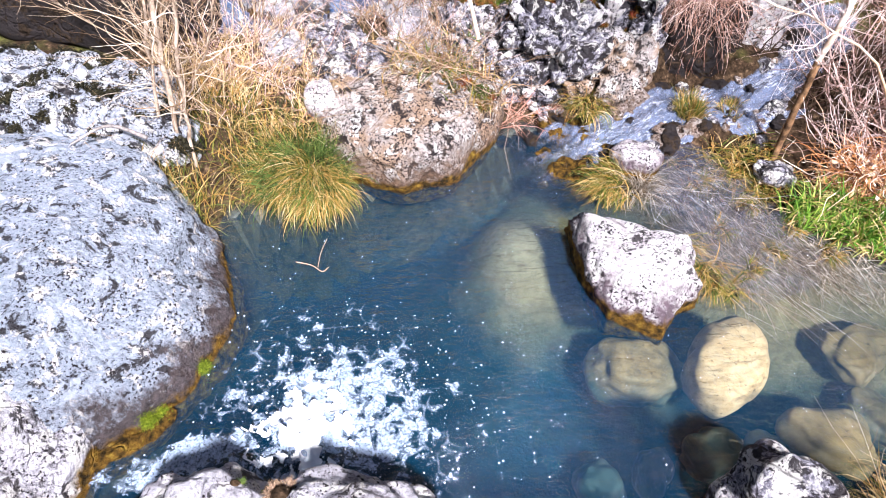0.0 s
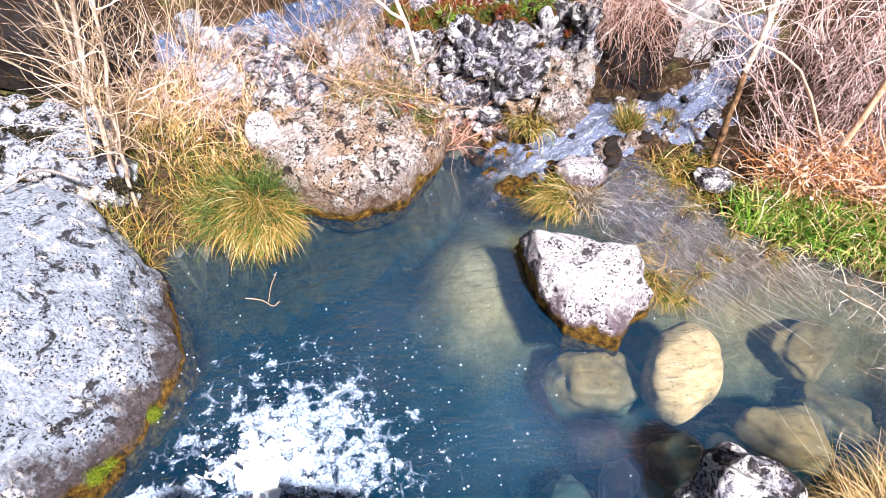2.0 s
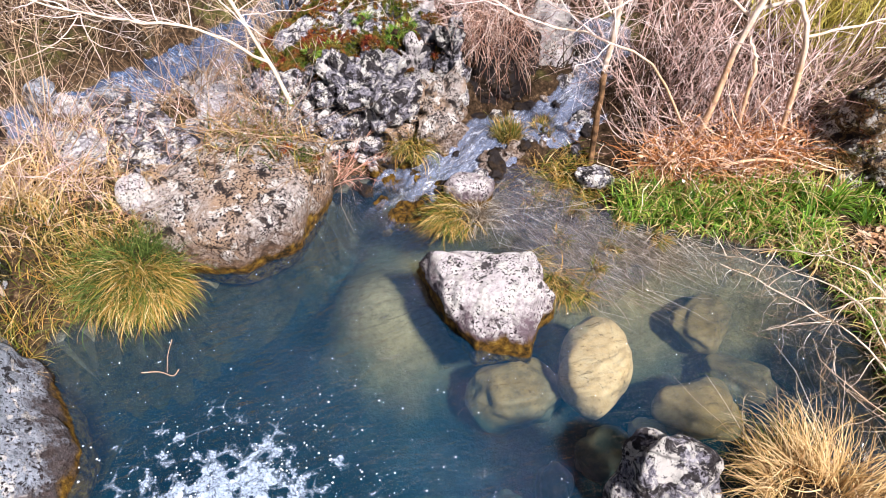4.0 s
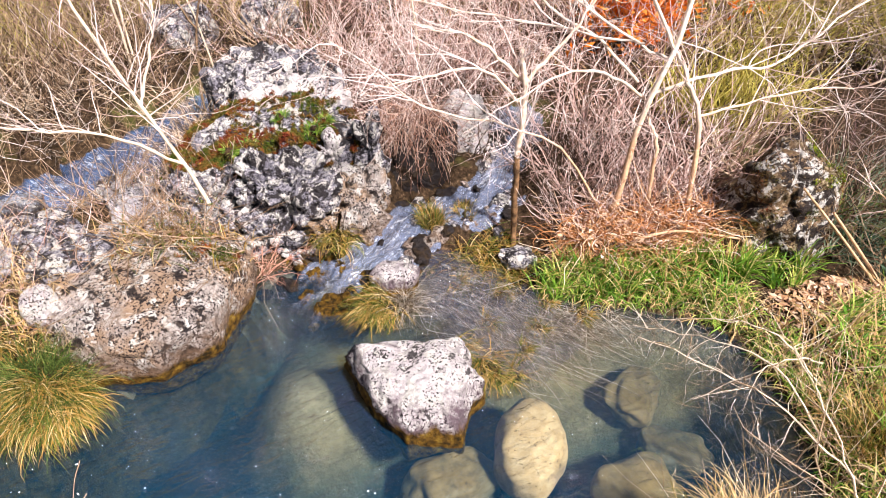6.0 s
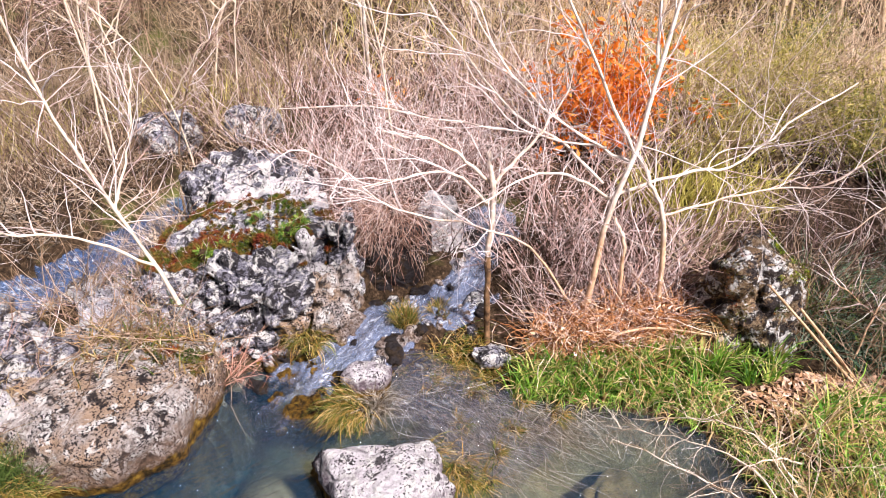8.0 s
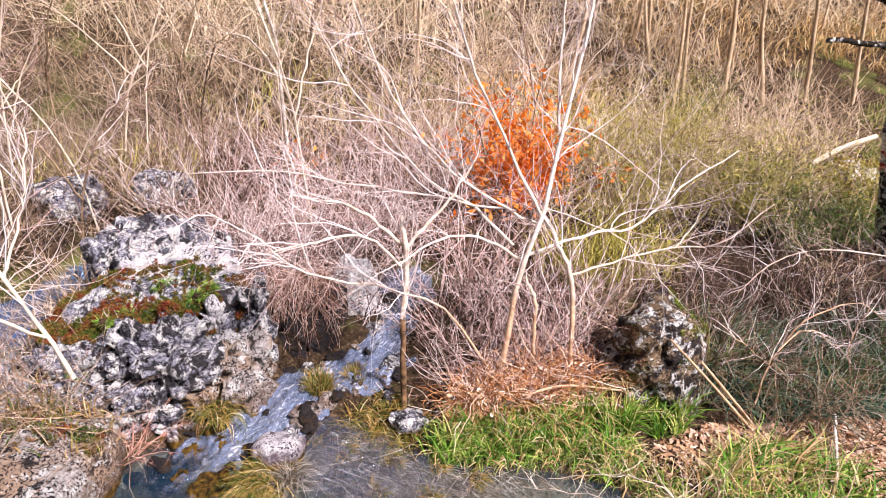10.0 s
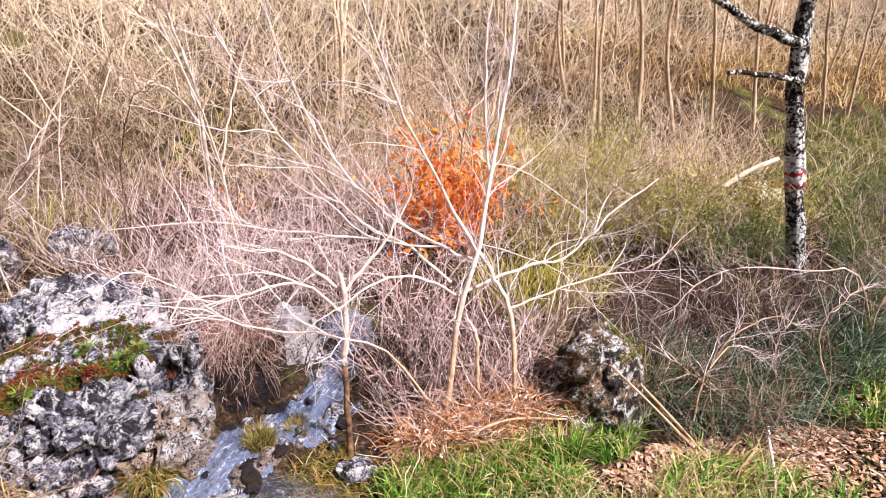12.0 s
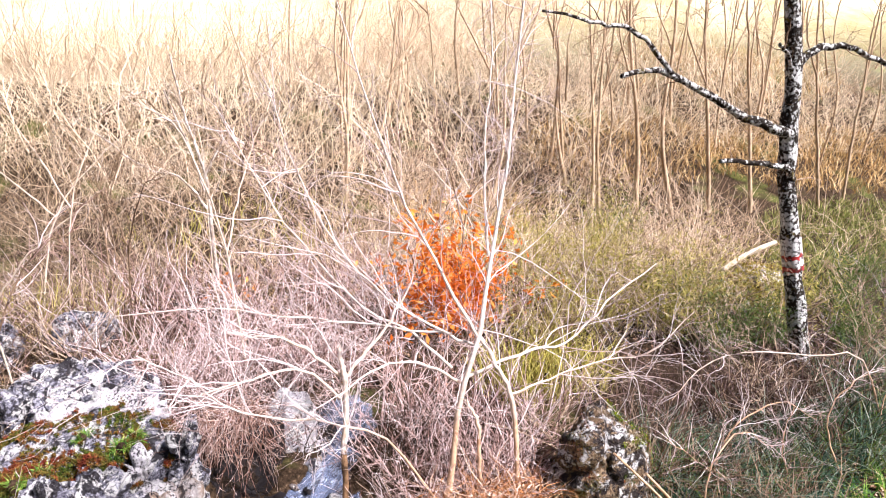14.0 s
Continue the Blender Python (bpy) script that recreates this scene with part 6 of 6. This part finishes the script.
def debris():
    """A heap of flood debris at the tree's feet: short twigs and stalks lying criss-cross."""
    n = 1300
    base = scatter(n, 1.35, 4.36, 0.55, 0.16)
    n = len(base)
    base[:, 2] += rng.uniform(0.03, 0.22, n)
    main = wander(base, rng.normal(0, 1, (n, 3)) * [1, 0.8, 0.5], rng.uniform(0.1, 0.5, n) * rng.uniform(0.5, 1.3, n), 7, 0.35)
    crumbs = base[rng.integers(0, n, 700)] + rng.normal(0, 0.05, (700, 3)) * [2, 1, 1]
    return joined(tubes(main, taper(n, 7, 0.003 * rng.uniform(0.5, 1.6, n)), 4), leaves(crumbs, 0.022))


tagged(shape("flood_debris", debris(), plain("orange brown stalks", [(0.0, (0.1, 0.04, 0.018)), (0.4, (0.46, 0.19, 0.07)), (0.7, (0.68, 0.38, 0.2)), (1.0, (0.9, 0.78, 0.68))])),
       "heap of orange-brown stalks washed against the stems", "debris", kind="stuff")


def log(name, points, r0, r1, material, label):
    c = curve(points, 10)
    ob = shape(name, tubes(c[None], np.linspace(r0, r1, 10)[None], 8), material)
    return tagged(ob, label, "branch")


log("leaning_stick", [(2.16, 3.98, 0.86), (2.48, 3.98, 0.53), (2.86, 3.95, 0.12)], 0.007, 0.01, BARK_PALE, "bare pale stick leaning on the dark rock")
log("leaning_stick", [(2.4, 3.98, 0.68), (2.6, 3.98, 0.46), (2.9, 3.98, 0.12)], 0.008, 0.011, BARK_PALE, "short pale stick leaning on the dark rock")
log("fallen_stick", [(1.3, 4.2, 0.36), (1.6, 4.22, 0.4), (2.0, 4.2, 0.34)], 0.01, 0.007, BARK_PALE, "pale stick lying on the debris")
low = [(3.52, 3.98), (3.34, 3.76), (3.16, 3.52), (3.02, 3.36), (2.84, 3.18)]
low = [(x, y, float(ground_at(x, y)) + 0.05 + 0.03 * (k % 2)) for k, (x, y) in enumerate(low)]
log("fallen_stick", low, 0.012, 0.008, bark("white peeling bark", (0.78, 0.72, 0.68), (0.3, 0.22, 0.18), 16, 0.4), "white peeling branch lying among fallen leaves")
log("broken_log", [(5.35, 7.0, 1.1), (5.7, 7.0, 1.28), (6.08, 7.0, 1.4)], 0.034, 0.028, BARK_FAR, "yellowish broken log lying on the mossy bank")
log("boulder_root", [(-3.2, 2.5, 0.62), (-3.05, 2.65, 0.68), (-2.85, 2.7, 0.62)], 0.006, 0.012, bark("grey root bark", (0.3, 0.27, 0.26), (0.09, 0.08, 0.08), 14, 0.5), "grey root lying across the boulder")


log("floating_twig", [(-1.98, 2.63, 0.012), (-1.88, 2.64, 0.015), (-1.8, 2.62, 0.014), (-1.78, 2.66, 0.02)], 0.003, 0.002, BARK_PALE, "thin twig floating on the pool")
log("floating_twig", [(-1.9, 2.86, 0.012), (-1.88, 2.75, 0.013), (-1.84, 2.64, 0.014)], 0.002, 0.0015, BARK_PALE, "thin twig floating on the pool")


def moss_on(rock_ob, chosen, count, material, name="moss", size=0.014, label="", spread=0.008):
    """Moss shoots over the part of a rock's skin that chosen() picks by place and slope."""
    me = rock_ob.data
    co = np.zeros(len(me.vertices) * 3)
    me.vertices.foreach_get("co", co)
    co = co.reshape(-1, 3)
    no = np.array([v.normal[:] for v in me.vertices])
    m = np.array(rock_ob.matrix_world)
    where = co @ m[:3, :3].T + m[:3, 3]
    pick = np.flatnonzero(chosen(where, no))
    if len(pick) == 0:
        return
    who = rng.choice(pick, count)
    at = co[who] + no[who] * rng.uniform(0, 0.02, (count, 1)) + rng.normal(0, spread, (count, 3))
    tagged(shape(name, leaves(at, size), material, rock_ob, label, False), kind="stuff")


def lumps(w, scale, seed):
    return np.array([noise.noise(Vector(v) * scale + Vector((seed, 0, 0))) for v in w])


moss_on(mossy, lambda w, n: (n[:, 2] > 0.3) & (w[:, 2] > 0.55) & (w[:, 0] < -0.55) & (w[:, 1] < 5.3) & (lumps(w, 3.5, 1) > -0.42), 52000, MOSS, size=0.009, label="rusty red and green moss")
moss_on(bpy.data.objects["big_boulder"], lambda w, n: (w[:, 0] > -2.35) & (w[:, 1] < 1.85) & (w[:, 1] > 1.2) & (w[:, 2] > -0.02) & (w[:, 2] < 0.13) & (lumps(w, 9, 2) > 0.2), 20000, MOSS_GREEN, size=0.0032, label="bright green moss at the waterline", spread=0.018)
moss_on(mound, lambda w, n: (n[:, 2] > 0.05) & (lumps(w, 4, 5) > -0.25), 9000, plain("yellow brown moss", [(0.0, (0.08, 0.05, 0.01)), (0.6, (0.32, 0.2, 0.03)), (1.0, (0.5, 0.38, 0.08))], 0.95), size=0.016, label="yellow-brown moss")
moss_on(bpy.data.objects["pitted_boulder"], lambda w, n: (n[:, 2] > 0.1) & (lumps(w, 8, 4) > 0.24), 26000, plain("black cushion moss", [(0.0, (0.008, 0.008, 0.006)), (1.0, (0.04, 0.035, 0.02))], 0.95), size=0.011, label="black cushion moss")
moss_on(bpy.data.objects["dark_rock"], lambda w, n: (n[:, 2] > 0.2) & (w[:, 2] > 0.7) & (w[:, 0] > 2.35) & (lumps(w, 5, 3) > 0.0), 900, MOSS_GREEN, size=0.008, label="yellow-green moss")
moss_on(bpy.data.objects["dark_rock"], lambda w, n: (n[:, 1] < 0.2) & (lumps(w, 5, 8) > 0.12), 2500, MOSS, size=0.008, label="brown moss")
for block in [o for o in scene.objects if o.name.split(".")[0] == "cluster_rock" and o.dimensions.x > 0.45]:
    moss_on(block, lambda w, n: (n[:, 2] > 0.45) & (w[:, 2] > 0.62) & (w[:, 0] < -0.6) & (w[:, 1] > 4.78) & (w[:, 1] < 5.36) & (lumps(w, 4.5, 1) > -0.4), 15000, MOSS, size=0.009, label="rusty red moss")


def top_at(obs, x, y, reach=0.05):
    """The highest skin of some rocks near a place."""
    best = 0.0
    for o in obs:
        m = o.matrix_world
        for v in o.data.vertices:
            w = m @ v.co
            if abs(w.x - x) < reach and abs(w.y - y) < reach:
                best = max(best, w.z)
    return best


cluster = [mossy] + [o for o in scene.objects if o.name.split(".")[0] == "cluster_rock"]
for x, y, r in [(-1.12, 5.12, 0.07), (-0.86, 5.0, 0.08), (-1.45, 4.86, 0.07), (-1.3, 4.92, 0.05), (-0.78, 5.08, 0.05)]:
    tuft("cushion_plant", (x, y, top_at(cluster, x, y)), r, 0.09, 150, GRASS, "small bright green plant on the mossy boulder", (0.3, 1.2), 0.005)


near_rocks = [o for o in scene.objects if o.name.split(".")[0] == "near_boulder"]
for x, y, radius, length, count, material, label, width in [(-1.4, 1.28, 0.05, 0.03, 300, OLIVE_DARK, "small green plants on the near boulder", 0.0025), (-1.3, 1.33, 0.035, 0.025, 200, OLIVE_DARK, "small green plants on the near boulder", 0.0025),
                                                             (-1.22, 1.32, 0.1, 0.045, 700, TWIG_DARK, "mat of dry brown stalks on the near boulder", 0.0016)]:
    tuft("boulder_plant", (x, y, top_at(near_rocks, x, y, 0.03) - 0.02), radius, length, count, material, label, (0.6, 1.6), width)


# overgrowth on the slab: dead twigs, straw and green grass rooted in its cracks
def skin(obs, x, y, reach=0.035):
    """The highest skin of some rocks under each of many places."""
    co = []
    for o in obs:
        c = np.zeros(len(o.data.vertices) * 3)
        o.data.vertices.foreach_get("co", c)
        m = np.array(o.matrix_world)
        co.append(c.reshape(-1, 3) @ m[:3, :3].T + m[:3, 3])
    co = np.concatenate(co)
    z = np.full(len(x), -9.0)
    for i in range(len(x)):
        near = (np.abs(co[:, 0] - x[i]) < reach) & (np.abs(co[:, 1] - y[i]) < reach)
        if near.any():
            z[i] = co[near, 2].max()
    return z


slabs = [bpy.data.objects["slab_rock"], bpy.data.objects["back_slab"]]
q = np.column_stack([rng.normal(-1.75, 0.35, 420), rng.normal(4.3, 0.2, 420)])
q = np.column_stack([q, skin(slabs, q[:, 0], q[:, 1])])
q = q[q[:, 2] > 0.1]
k = len(q)
lying = wander(q + [0, 0, 0.01], rng.normal(0, 1, (k, 3)) * [1, 0.8, 0.3] + [-0.2, -0.2, 0.3], rng.uniform(0.15, 0.7, k), 7, 0.25)
tagged(shape("slab_twigs", tubes(lying, taper(k, 7, 0.0028 * rng.uniform(0.6, 1.5, k)), 4), TWIG_DARK), "dead brown twigs strewn over the slab", "twigs", kind="stuff")
tagged(shape("slab_grass", drooping(q, rng.uniform(0, 6.3, k), rng.uniform(0.06, 0.2, k), np.full(k, 0.0035), rng.uniform(0.4, 1.3, k), 0.1), SEDGE), "olive and straw grass in the slab's cracks", "grass", kind="stuff")
moss_on(slabs[0], lambda w, n: (n[:, 2] > 0.4) & (w[:, 1] > 3.95) & (lumps(w, 5, 6) > 0.05), 9000, MOSS, size=0.008, label="brown and olive moss")
moss_on(slabs[1], lambda w, n: (n[:, 2] > 0.3) & (lumps(w, 5, 7) > 0.05), 7000, MOSS_GREEN, size=0.007, label="olive green moss")
shrub("reddish_shrub", (-1.32, 4.32), 0.55, 0.75, 22, 190, plain("reddish twigs", [(0.0, (0.2, 0.07, 0.05)), (0.5, (0.45, 0.22, 0.16)), (1.0, (0.75, 0.52, 0.44))]), "reddish leafless bush at the slab's end", 0.0042, lift=0.1)
